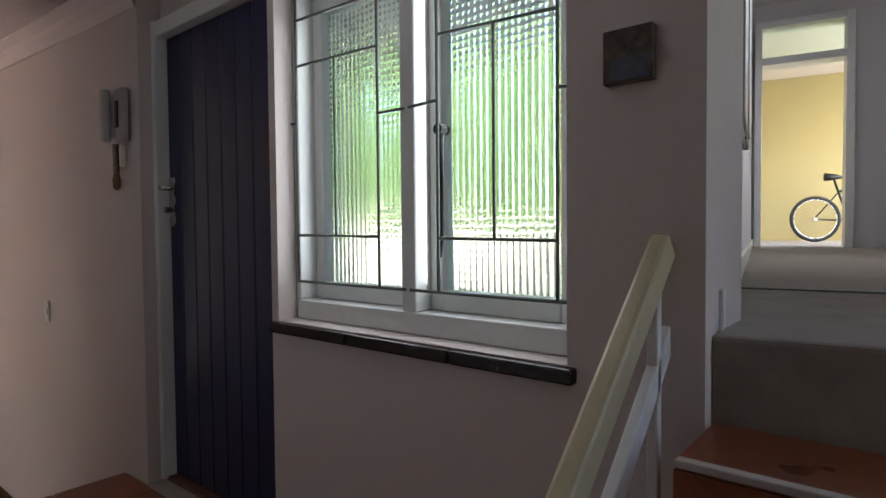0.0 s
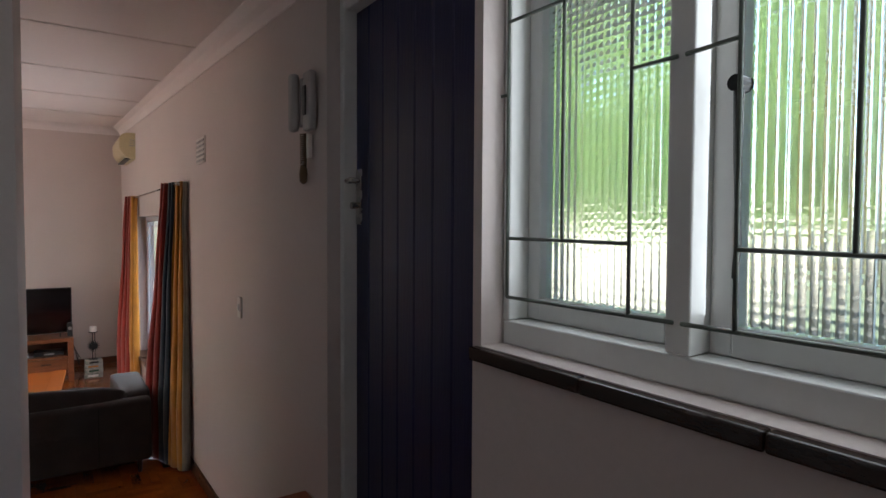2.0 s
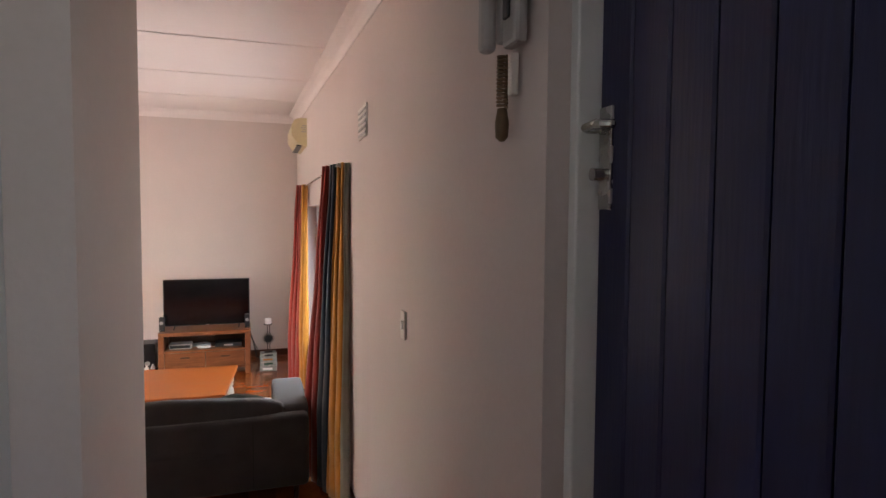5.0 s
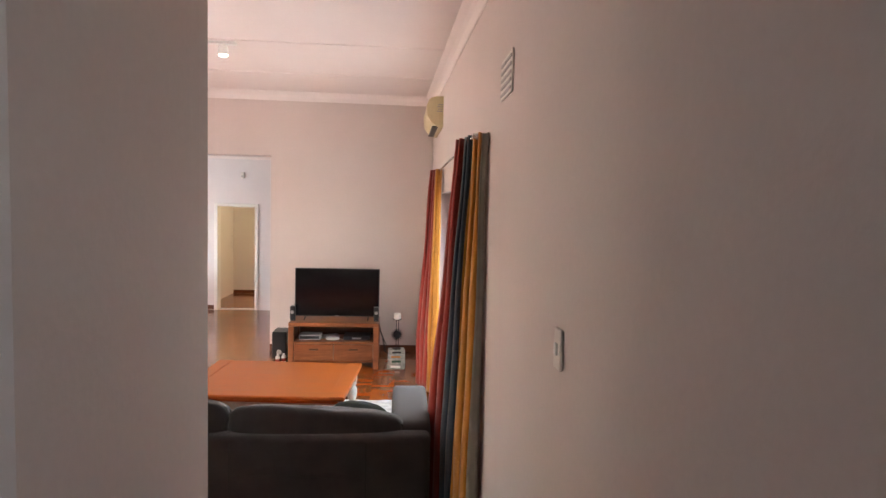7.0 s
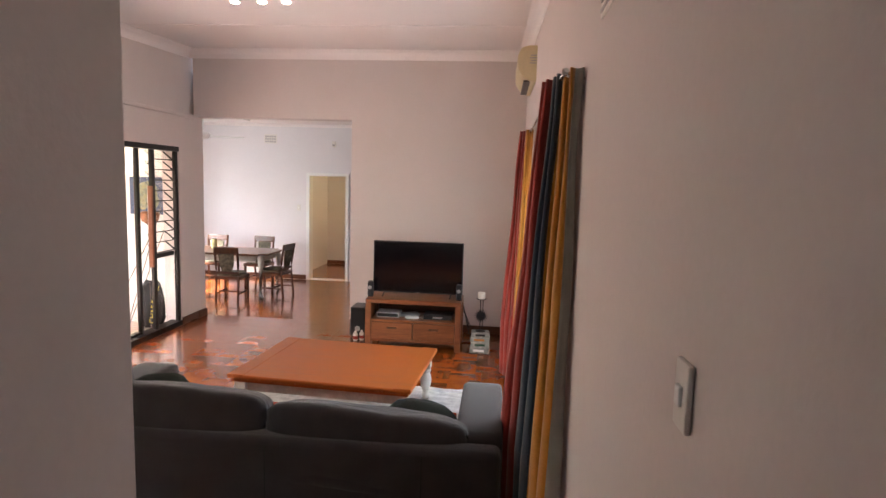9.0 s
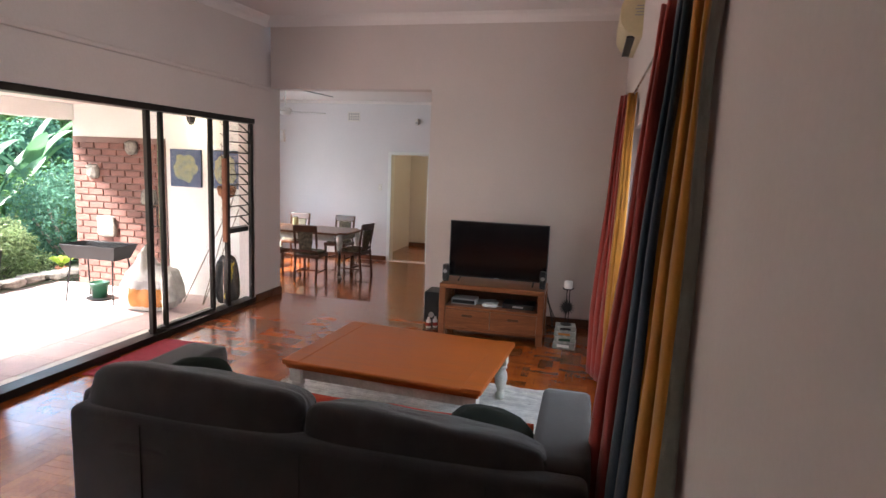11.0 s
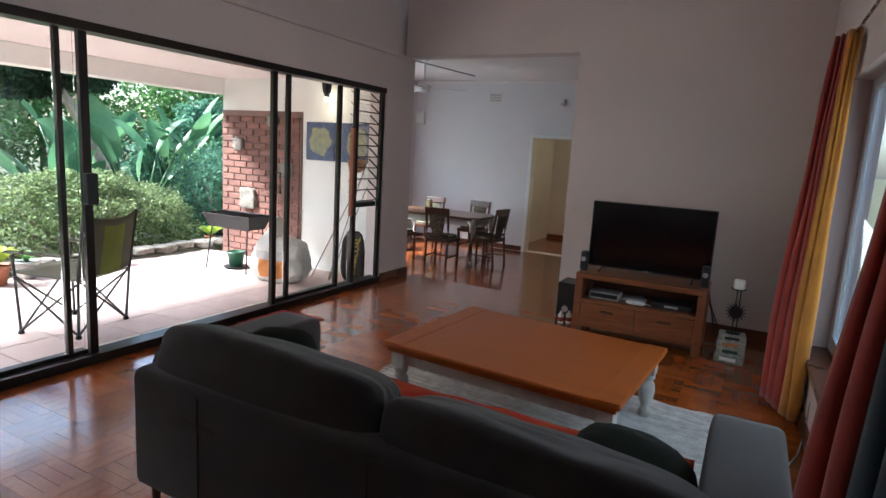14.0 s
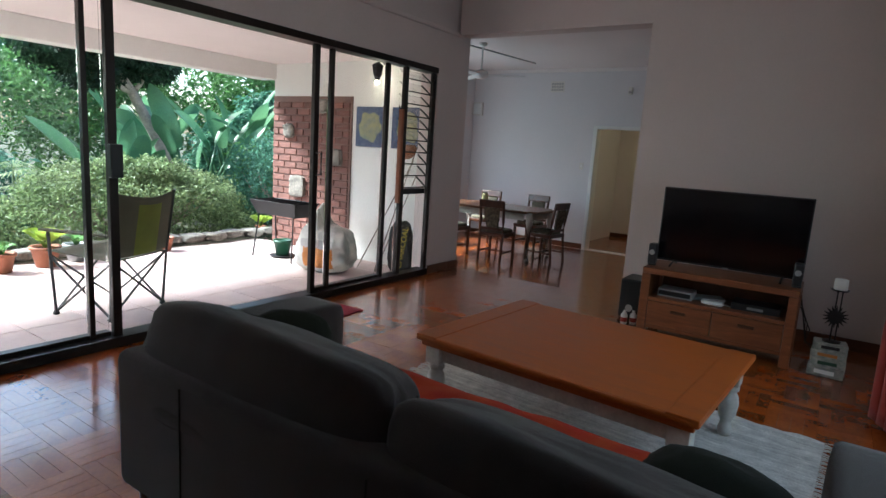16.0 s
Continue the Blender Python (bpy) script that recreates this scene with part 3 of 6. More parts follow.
win = thing("window_hall", "white timber casement window with reeded glass", "window", kind="structure")
part("frame_bottom", box(0.20, 0.36, -8.93, -7.772, 1.53, 1.60, 0.005), gloss_white, win)
part("frame_top", box(0.20, 0.36, -8.93, -7.772, 2.72, 2.80, 0.005), gloss_white, win)
part("frame_side", box(0.198, 0.358, -7.80, -7.772, 1.601, 2.72, 0.005), gloss_white, win)
part("frame_side", box(0.198, 0.358, -8.93, -8.885, 1.601, 2.72, 0.005), gloss_white, win)
part("mullion", box(0.198, 0.358, -8.375, -8.315, 1.601, 2.72, 0.005), gloss_white, win)


def casement(y0, y1):
    """A sash with its reeded pane; y0 < y1."""
    s = part("sash", box(0.27, 0.32, y0, y0 + 0.05, 1.602, 2.718, 0.004), gloss_white, win)
    part("stile", box(0.27, 0.32, y1 - 0.05, y1, 1.602, 2.718, 0.004), gloss_white, s)
    part("bottom_rail", box(0.268, 0.322, y0 + 0.05, y1 - 0.05, 1.602, 1.665, 0.004), gloss_white, s)
    part("top_rail", box(0.268, 0.322, y0 + 0.05, y1 - 0.05, 2.66, 2.718, 0.004), gloss_white, s)
    b = bmesh.new()
    n = int((y1 - y0 - 0.1) / 0.0022)
    cols = []
    for i in range(n + 1):
        y = y0 + 0.045 + (y1 - y0 - 0.09) * i / n
        x = 0.296 - 0.0035 * abs(math.sin(math.pi * (y - y0) / 0.022))
        cols.append((b.verts.new((x, y, 1.66)), b.verts.new((x, y, 2.665)), b.verts.new((0.302, y, 1.66)), b.verts.new((0.302, y, 2.665))))
    for p, q in zip(cols, cols[1:]):
        b.faces.new((p[0], p[1], q[1], q[0]))
        b.faces.new((p[2], q[2], q[3], p[3]))
        b.faces.new((p[0], q[0], q[2], p[2]))
        b.faces.new((p[1], p[3], q[3], q[1]))
    for c in (cols[0], cols[-1]):
        b.faces.new((c[0], c[2], c[3], c[1]))
    bmesh.ops.recalc_face_normals(b, faces=b.faces[:])
    g = part("pane", b, reeded_glass, s, "reeded obscure glass")
    g.visible_shadow = False


casement(-8.315, -7.80)
casement(-8.885, -8.375)
grille = thing("burglar_guard", "thin grey metal burglar bars in front of the hall window", "burglar bars")


def bar(y0, z0, y1, z1):
    part("bar", cyl((0.19, y0, z0), (0.19, y1, z1), 0.005, seg=8), bar_metal, grille, smooth=True)


for a in ((-7.80, 1.67, -7.80, 2.72), (-8.225, 1.67, -8.225, 2.72), (-8.015, 1.84, -8.015, 2.45), (-7.80, 1.67, -8.34, 1.67), (-7.80, 1.84, -8.225, 1.835),
          (-7.80, 2.455, -8.225, 2.445), (-8.225, 2.23, -8.34, 2.23), (-7.80, 2.62, -8.225, 2.61), (-7.80, 2.25, -7.76, 2.25),
          (-8.36, 1.67, -8.90, 1.67), (-8.475, 1.67, -8.475, 2.72), (-8.868, 1.67, -8.868, 2.72), (-8.675, 1.83, -8.675, 2.415), (-8.475, 1.83, -8.868, 1.825),
          (-8.475, 2.425, -8.868, 2.405), (-8.36, 2.23, -8.475, 2.235), (-8.868, 2.21, -8.92, 2.205)):
    bar(*a)
stay = thing("casement_stay", "black iron casement stay hanging beside the sash", "window stay")
part("stay_arm", tube([(0.24, -8.445, 2.16), (0.238, -8.447, 2.0), (0.24, -8.45, 1.83), (0.232, -8.448, 1.77)], [0.011, 0.008, 0.008, 0.005]), black_iron, stay, smooth=True)
part("pivot", cyl((0.265, -8.445, 2.16), (0.225, -8.445, 2.16), 0.017), black_iron, stay)
catch = thing("window_catch", "small black iron window catch", "window catch")
part("catch_lever", tube([(0.265, -8.302, 1.80), (0.235, -8.302, 1.80), (0.23, -8.308, 1.77), (0.236, -8.31, 1.745)], 0.007), black_iron, catch, smooth=True)
sl = thing("window_sill", "dark polished tile window sill in several lengths", "sill", kind="structure")
for i in range(3):
    y1 = -7.745 - i * 0.42
    part("tile", box(0.092, 0.30, max(y1 - 0.418, -8.955), y1, 1.488, 1.527, 0.006), sill_dark, sl)

# handrail at the flight up
rail = thing("handrail", "cream painted timber handrail beside the steps up", "handrail")
d = Vector((0.44, 0, 0.39)).normalized()
q = Matrix.Translation((0.10, -9.16, 1.83)) @ d.to_track_quat('X', 'Z').to_matrix().to_4x4()
o = part("rail", box(-1.15, 0.0, -0.021, 0.021, -0.045, 0.02, 0.010), cream, rail)
o.matrix_basis = q
o = part("lower_rail", box(-1.15, 0.02, -0.012, 0.012, -0.20, -0.15, 0.004), gloss_white, rail)
o.matrix_basis = q
part("newel_post", box(-0.82, -0.76, -9.19, -9.13, HALL, 1.10, 0.006), gloss_white, rail)
part("baluster", box(-0.36, -0.335, -9.172, -9.148, HALL, 1.42, 0.004), gloss_white, rail)
part("baluster", box(0.04, 0.065, -9.172, -9.148, HALL, 1.77, 0.004), gloss_white, rail)

pic = thing("canvas_print", "small unframed photo canvas of a brown and slate scene", "picture", pose(0.12, -9.085, 2.226, 0, 0, 0))
part("canvas", box(-0.025, 0.0, -0.055, 0.055, -0.058, 0.058, 0.003), pic_brown, pic)
part("slate_patch", box(-0.0275, -0.0245, -0.05, 0.035, -0.054, -0.005, 0.001), pic_slate, pic)
for x0, z0 in ((1.0, 0.62), (1.9, 0.72)):
    f = in_pass(thing("picture_frame", "picture in a white and dark frame on the passage wall", "picture", group="passage pictures"))
    part("frame", box(x0, x0 + 0.5, -0.04, -0.001, z0, z0 + 1.0, 0.004), gloss_white, f)
    part("backing", box(x0 + 0.01, x0 + 0.49, -0.03, -0.001, z0 - 0.06, z0 - 0.001, 0.004), plastic_black, f)

# intercom handset
ic = thing("intercom", "grey wall intercom handset with a coiled cord", "intercom", pose(0.004, -6.745, 2.385))
part("base", box(-0.035, -0.001, -0.085, -0.005, -0.12, 0.12, 0.010), plastic_grey, ic)
part("handset", box(-0.075, -0.036, 0.012, 0.058, -0.12, 0.12, 0.014), plastic_grey, ic)
part("cradle", box(-0.045, -0.036, -0.06, -0.03, -0.06, 0.06, 0.004), plastic_black, ic)
part("arm", box(-0.036, -0.001, -0.004, 0.03, -0.10, 0.10, 0.006), plastic_grey, ic)
pts = []
for i in range(120):
    a = i * 0.75
    pts.append((-0.02 + 0.012 * math.cos(a), 0.02 + 0.014 * math.sin(a), -0.125 - 0.13 * i / 120))
part("cord", tube(pts, 0.0035, 6), cork, ic, "coiled brown cord", True)
part("cord_knot", lathe([(0.006, -0.335), (0.016, -0.325), (0.018, -0.29), (0.012, -0.255)], 10, at=(-0.02, 0.02, 0)), cork, ic, smooth=True)
part("junction_box", box(-0.02, -0.001, -0.035, -0.01, -0.23, -0.13, 0.003), plastic_white, ic)

sw = thing("light_switch", "white plastic light switch with one rocker", "light switch", pose(0, -5.685, 1.407))
part("plate", box(-0.012, -0.001, -0.034, 0.034, -0.06, 0.06, 0.004), plastic_white, sw)
part("rocker", box(-0.019, -0.011, -0.012, 0.012, -0.018, 0.018, 0.003), gloss_white, sw)
vent = thing("wall_vent", "white slatted ventilation grille high on the wall", "vent", pose(-0.012, -4.75, 2.40))
part("frame", box(-0.008, -0.001, -0.13, 0.13, -0.09, 0.09, 0.002), plastic_white, vent)
for i in range(5):
    for j in range(2):
        part("slat", box(-0.013, -0.0075, -0.115 + j * 0.12, -0.005 + j * 0.12, -0.075 + i * 0.033, -0.062 + i * 0.033, 0.001), plastic_grey, vent)

# built-in cupboard
cup = thing("built_in_cupboard", "white built-in cupboard with steel bar handles", "cupboard")
part("body", box(-1.7, -1.165, -8.40, -6.705, HALL, 3.0), cup_white, cup)
part("filler_strip", box(-1.19, -1.142, -6.70, -6.502, HALL, 2.95, 0.003), cup_white, cup)
for i in range(3):
    dr = part("door", box(-1.163, -1.14, -6.70 - 0.565 * (i + 1) + 0.004, -6.70 - 0.565 * i, HALL + 0.05, 2.88, 0.003), cup_white, cup)
    yh = -6.78 if i == 0 else (-7.78 if i == 1 else -7.88)
    part("handle", tube([(-1.14, yh, 2.01), (-1.112, yh, 2.01), (-1.112, yh, 2.16), (-1.14, yh, 2.16)], 0.006), chrome, dr, "steel bar handle")

# ---------------------------------------------------------------- living room fixtures
ac = thing("air_conditioner", "aged cream wall-mounted air conditioner", "air conditioner")
b = bmesh.new()
prof = [(0.0, 2.66), (-0.09, 2.645), (-0.17, 2.69), (-0.215, 2.76), (-0.22, 2.87), (-0.19, 2.935), (-0.13, 2.955), (0.0, 2.955)]
A = [b.verts.new((x - 0.002, -1.42, z)) for x, z in prof]
B = [b.verts.new((x - 0.002, -0.56, z)) for x, z in prof]
b.faces.new(A), b.faces.new(B[::-1])
for i in range(len(prof)):
    b.faces.new((A[i], B[i], B[(i + 1) % len(prof)], A[(i + 1) % len(prof)]))
bmesh.ops.recalc_face_normals(b, faces=b.faces[:])
bmesh.ops.bevel(b, geom=b.edges[:], offset=0.008, segments=2, affect='EDGES')
part("body", b, ac_cream, ac)
part("outlet_flap", box(-0.165, -0.095, -1.38, -0.6, 2.652, 2.664, 0.003), plastic_black, ac)
for i in range(4):
    part("label_line", box(-0.12 + 0.01 * (i % 2), -0.06, -1.4245, -1.4215, 2.80 + i * 0.022, 2.808 + i * 0.022), plastic_grey, ac)

spot = thing("ceiling_spotlight", "white ceiling spotlight bar with lit bulbs", "ceiling light")
zc = ceil_z(-2.5)
part("bar", box(-2.35, -1.80, -2.53, -2.47, zc - 0.03, zc - 0.008, 0.005), gloss_white, spot)
for x in (-2.28, -2.08, -1.90):
    h = part("head", lathe([(0.018, 0.05), (0.035, 0.03), (0.042, -0.03), (0.04, -0.035)], 16, at=(x, -2.5, zc - 0.08)), gloss_white, spot, smooth=True)
    part("bulb", lathe([(0.002, -0.045), (0.024, -0.04), (0.028, -0.036)], 12, at=(x, -2.5, zc - 0.08)), bulb_glow, h)
    ld = bpy.data.lights.new("spot_bulb", 'SPOT')
    ld.energy, ld.spot_size, ld.spot_blend, ld.color, ld.shadow_soft_size = 0.4, radians(120), 0.8, (1, 0.84, 0.62), 0.03
    new("spot_bulb", ld).matrix_world = look((x, -2.5, zc - 0.13), (x, -2.3, 0))

# living room window
lw = in_east(thing("window_living", "white aluminium window in a deep reveal", "window", kind="structure"))
for y0, y1 in ((-3.95, -3.89), (-2.71, -2.65), (-1.48, -1.42)):
    part("stile", box(0.10, 0.145, y0, y1, 0.40, 1.98, 0.004), white_alu, lw)
for z0 in (0.401, 1.925):
    part("rail", box(0.102, 0.143, -3.89, -1.48, z0, z0 + 0.055, 0.004), white_alu, lw)
for y0, y1 in ((-3.89, -2.71), (-2.65, -1.48)):
    g = part("pane", box(0.120, 0.125, y0, y1, 0.45, 1.93), clear_glass, lw)
    g.visible_shadow = False
    part("sash_rail", box(0.098, 0.118, y0 + 0.01, y1 - 0.01, 0.458, 0.50, 0.004), white_alu, lw)
    part("sash_stile", box(0.098, 0.118, y1 - 0.055, y1 - 0.012, 0.50, 1.92, 0.004), white_alu, lw)
in_east(struct("sill_living", box(-0.035, 0.11, -3.97, -1.40, 0.36, 0.398, 0.006), skirt_wood, "brown wooden window sill", "sill"))
ph = in_east(thing("notebook", "small pale notebook lying on the window sill", "notebook", pose(0.03, -2.72, 0.399, 0, 0, 12)))
part("pages", box(-0.045, 0.045, -0.07, 0.07, 0.002, 0.012, 0.001), rug_white, ph)
part("cover", box(-0.047, 0.047, -0.072, 0.072, 0.012, 0.0145, 0.001), plastic_grey, ph)
rod = thing("curtain_rod", "thin steel curtain rod on wall brackets", "curtain rod")
part("rod", cyl((-0.10, -4.34, 2.19), (-0.10, -1.35, 2.19), 0.008), chrome, rod, smooth=True)
for y in (-4.30, -1.40):
    part("bracket", tube([(-0.001, y, 2.175), (-0.06, y, 2.175), (-0.10, y, 2.19)], 0.007), chrome, rod)
    part("finial", cyl((-0.10, y - 0.03, 2.19), (-0.10, y - 0.055, 2.19), 0.014), chrome, rod)


def curtain(label, yc, span, base, out, stripes, seed):
    """A gathered, striped curtain; out: how far it swells into the room at its foot."""
    c = thing("curtain", label, "curtain", group="living room curtains")
    rng = random.Random(seed)
    rows_n, cols = 26, sum(w for _, w in stripes)
    start = 0
    for m, wid in stripes:
        b = bmesh.new()
        grid = []
        for i in range(wid + 1):
            u = (start + i) / cols
            col = []
            for j in range(rows_n + 1):
                w = j / rows_n
                z = 2.21 - 2.19 * w
                swell = min(1, w * 1.3)
                amp = 0.022 + 0.022 * swell + 0.010 * noise.noise(Vector((u * 6, w * 2, seed + 4)))
                ph = u * math.pi * 2 * cols / 15
                x = base - 0.02 * swell - u * out * (0.55 + 0.45 * swell) + amp * math.sin(ph + 0.5 * w + seed)
                y = yc + (u - 0.5) * span * (0.62 + 0.38 * swell + 0.1 * (w < 0.04)) + 0.02 * math.sin(2 * ph + 3 * w)
                x += 0.012 * noise.noise(Vector((u * 9, w * 4, seed)))
                col.append(b.verts.new((min(x, -0.013 * (y + 5.7) - 0.012), y, z)))
            grid.append(col)
        start += wid
        for p, q in zip(grid, grid[1:]):
            for j in range(rows_n):
                b.faces.new((p[j], q[j], q[j + 1], p[j + 1]))
        o = part("stripe", b, m, c, smooth=True)
        sol = o.modifiers.new("cloth", 'SOLIDIFY')
        sol.thickness = 0.004
    return c


curtain("striped curtain in orange, blue, rust and red, gathered at the window", -4.16, 0.50, -0.05, 0.17,
        [(grey_cur, 3), (org_cur, 30), (blue_cur, 22), (rust_cur, 7), (red_cur, 19)], 2)
curtain("striped red and orange curtain gathered at the window's far side", -1.60, 0.32, -0.085, 0.13, [(org_cur, 17), (red_cur, 30), (rust_cur, 5), (red_cur, 8)], 5)

# sliding patio doors
sd = thing("patio_door", "dark bronze aluminium sliding door standing open, with louvre panel", "sliding door", kind="structure")
X0, X1 = -4.10, -4.02
part("head", box(X0, -3.96, -5.0, -0.35, 2.005, 2.058, 0.004), bronze_alu, sd)
part("track", box(X0, -3.962, -5.0, -0.35, 0.001, 0.06, 0.004), bronze_alu, sd)
for y0, y1, xo in ((-0.40, -0.352, 0.04), (-0.815, -0.765, 0.02), (-1.045, -1.005, 0), (-1.735, -1.70, 0), (-1.935, -1.885, 0.025), (-3.48, -3.43, 0.025), (-3.60, -3.57, 0), (-4.998, -4.95, 0.04)):
    part("stile", box(-4.06 + xo, X1 + xo, y0, y1, 0.035, 2.005, 0.004), bronze_alu, sd)
part("red_stop", box(X1 - 0.02, X1 + 0.026, -0.845, -0.816, 0.75, 1.62, 0.004), clay, sd, "reddish timber strip")
for y0, y1 in ((-1.70, -1.045), (-1.885, -1.735), (-1.005, -0.815), (-4.95, -3.60), (-3.57, -3.48)):
    g = part("pane", box(-4.063, -4.057, y0, y1, 0.035, 2.005), clear_glass, sd)
    g.visible_shadow = False
for y0, y1 in ((-1.885, -1.045), (-4.95, -3.48)):
    part("bottom_rail", box(X0 + 0.01, X1 - 0.01, y0, y1, 0.036, 0.085, 0.003), bronze_alu, sd)
part("mid_rail", box(X0, X1, -0.765, -0.40, 0.83, 0.88, 0.003), bronze_alu, sd)
g = part("pane", box(-4.063, -4.057, -0.765, -0.40, 0.035, 0.83), clear_glass, sd)
g.visible_shadow = False
for i in range(10):
    z = 0.94 + i * 0.112
    o = part("louvre", box(-0.07, 0.07, -0.760, -0.405, -0.003, 0.003), clear_glass, sd, "glass louvre blade")
    o.matrix_basis = pose(-4.06, 0, z, 0, 38, 0)
    o.visible_shadow = False
    o = part("louvre_clip", box(-0.075, 0.075, -0.418, -0.402, -0.007, 0.007), bronze_alu, sd)
    o.matrix_basis = pose(-4.06, 0, z, 0, 38, 0)
    o = part("louvre_edge", box(0.066, 0.074, -0.760, -0.405, -0.004, 0.004), bronze_alu, sd)
    o.matrix_basis = pose(-4.06, 0, z, 0, 38, 0)
part("pull_handle", tube([(-3.99, -1.91, 1.02), (-3.945, -1.90, 1.02), (-3.945, -1.90, 1.19), (-3.99, -1.91, 1.19)], 0.009), plastic_black, sd)
part("lock_box", box(-3.995, -3.95, -3.49, -3.42, 1.00, 1.19, 0.008), plastic_black, sd)

# ---------------------------------------------------------------- living room furniture
sofa = thing("sofa", "charcoal fabric sofa with loose back cushions, seen from behind", "sofa")
part("back", box(-2.44, -0.28, -4.25, -4.12, 0.10, 0.575, 0.035, seg=3), sofa_cloth, sofa, smooth=True)
part("base", box(-2.30, -0.46, -4.12, -3.45, 0.10, 0.26, 0.02), sofa_cloth, sofa)
part("arm", pillow(-2.49, -2.25, -4.14, -3.36, 0.10, 0.605, 10, 14), sofa_cloth, sofa, smooth=True)
part("arm", pillow(-0.50, -0.27, -4.14, -3.36, 0.10, 0.605, 10, 14), sofa_cloth, sofa, smooth=True)
part("seat_cushion", pillow(-2.25, -1.39, -3.95, -3.41, 0.25, 0.395, 10, 7), sofa_cloth, sofa, smooth=True)
part("seat_cushion", pillow(-1.38, -0.51, -3.95, -3.41, 0.25, 0.395, 10, 7), sofa_cloth, sofa, smooth=True)
for k in range(3):
    part("back_seam", tube([(-2.43 + 0.72 * (k + 0.5), -4.2515, 0.13), (-2.43 + 0.72 * (k + 0.5), -4.2515, 0.545)], 0.0025, 5), sofa_pillow, sofa)
for x0, x1, tip, sd_ in ((-2.42, -1.40, 0.8, 1), (-1.395, -0.42, 3.5, 4)):
    w = (x1 - x0) / 2
    b = pillow(-w, w, -0.14, 0.14, -0.19, 0.19, 26, 7.0, 0.04, sd_)
    for v in b.verts:
        k = 1 - (v.co.x / w) ** 4
        v.co.y *= 0.78 + 0.22 * k
        v.co.z += 0.014 * k + 0.008 * noise.noise(Vector((v.co.x * 5, v.co.y * 6, sd_)))
    o = part("back_cushion", b, sofa_cloth, sofa, smooth=True)
    o.matrix_basis = pose((x0 + x1) / 2, -4.085, 0.525 if sd_ == 1 else 0.468, -16, tip, 0)
    for u in (-0.085, 0.085):
        seam = [(w * 0.965 * (a / 12 - 1), 1.12 * u * (1 - 0.22 * (a / 12 - 1) ** 4), 0.178 + 0.014 * (1 - (a / 12 - 1) ** 4) - 0.05 * abs(a / 12 - 1) ** 14) for a in range(25)]
        part("piping", tube(seam, 0.005, 6), sofa_pillow, o)
for x, y in ((-2.40, -4.18), (-0.36, -4.18), (-2.40, -3.44), (-0.36, -3.44)):
    part("leg", cyl((x, y, 0.001), (x, y, 0.12), 0.014, 0.02), dark_wood, sofa)
o = tagged(part("throw_pillow", pillow(-0.20, 0.20, -0.055, 0.055, -0.15, 0.15, 12, 2.4, 0.08, 7), sofa_pillow, smooth=True), "dark green scatter cushion lying on the sofa", "cushion")
o.matrix_basis = pose(-0.70, -3.74, 0.465, -54, 8, -8)
o = tagged(part("throw_pillow", pillow(-0.16, 0.16, -0.045, 0.045, -0.12, 0.12, 12, 2.4, 0.08, 9), sofa_pillow, smooth=True), "dark scatter cushion leaning in the sofa's corner", "cushion")
o.matrix_basis = pose(-2.14, -3.78, 0.555, -30, 0, 28)
b = bmesh.new()
g = [[b.verts.new((-2.22 + 1.69 * i / 40, -3.90 + 0.53 * j / 16, 0.420 + 0.012 * noise.noise(Vector((i * 0.3, j * 0.4, 0))) - (0.16 * max(0, j - 14) / 2))) for j in range(17)] for i in range(41)]
for p, q in zip(g, g[1:]):
    for j in range(16):
        b.faces.new((p[j], q[j], q[j + 1], p[j + 1]))
o = tagged(part("throw_blanket", b, throw_red, smooth=True), "red and orange throw spread over the sofa seat", "blanket")
o.modifiers.new("cloth", 'SOLIDIFY').thickness = 0.008

ct = thing("coffee_table", "orange pine coffee table with white turned legs", "coffee table", pose(-1.455, -2.575, 0, 0, 0, -4))
top = part("top", box(-0.64, 0.64, -0.49, 0.49, 0.385, 0.415, 0.010), table_wood, ct)
part("edge_board", box(-0.62, 0.62, -0.47, 0.47, 0.36, 0.386, 0.006), table_wood, top)
for s in (-1, 1):
    part("breadboard_end", box(s * 0.579 - 0.058, s * 0.579 + 0.058, -0.488, 0.488, 0.387, 0.4185, 0.004), table_wood, top)
for s in (-1, 1):
    part("apron", box(-0.53, 0.53, s * 0.41 - 0.011, s * 0.41 + 0.011, 0.285, 0.36, 0.004), white_legs, ct)
    part("apron", box(s * 0.565 - 0.011, s * 0.565 + 0.011, -0.37, 0.37, 0.285, 0.36, 0.004), white_legs, ct)
    for u in (-1, 1):
        lg = part("leg", lathe([(0.028, 0.02), (0.034, 0.05), (0.026, 0.07), (0.024, 0.085), (0.040, 0.13), (0.046, 0.18), (0.040, 0.215), (0.028, 0.235), (0.040, 0.25), (0.040, 0.262), (0.03, 0.275)], 18, at=(s * 0.565, u * 0.41, 0.0)), white_legs, ct, smooth=True)
        part("leg_block", box(s * 0.565 - 0.04, s * 0.565 + 0.04, u * 0.41 - 0.04, u * 0.41 + 0.04, 0.274, 0.36, 0.004), white_legs, lg)

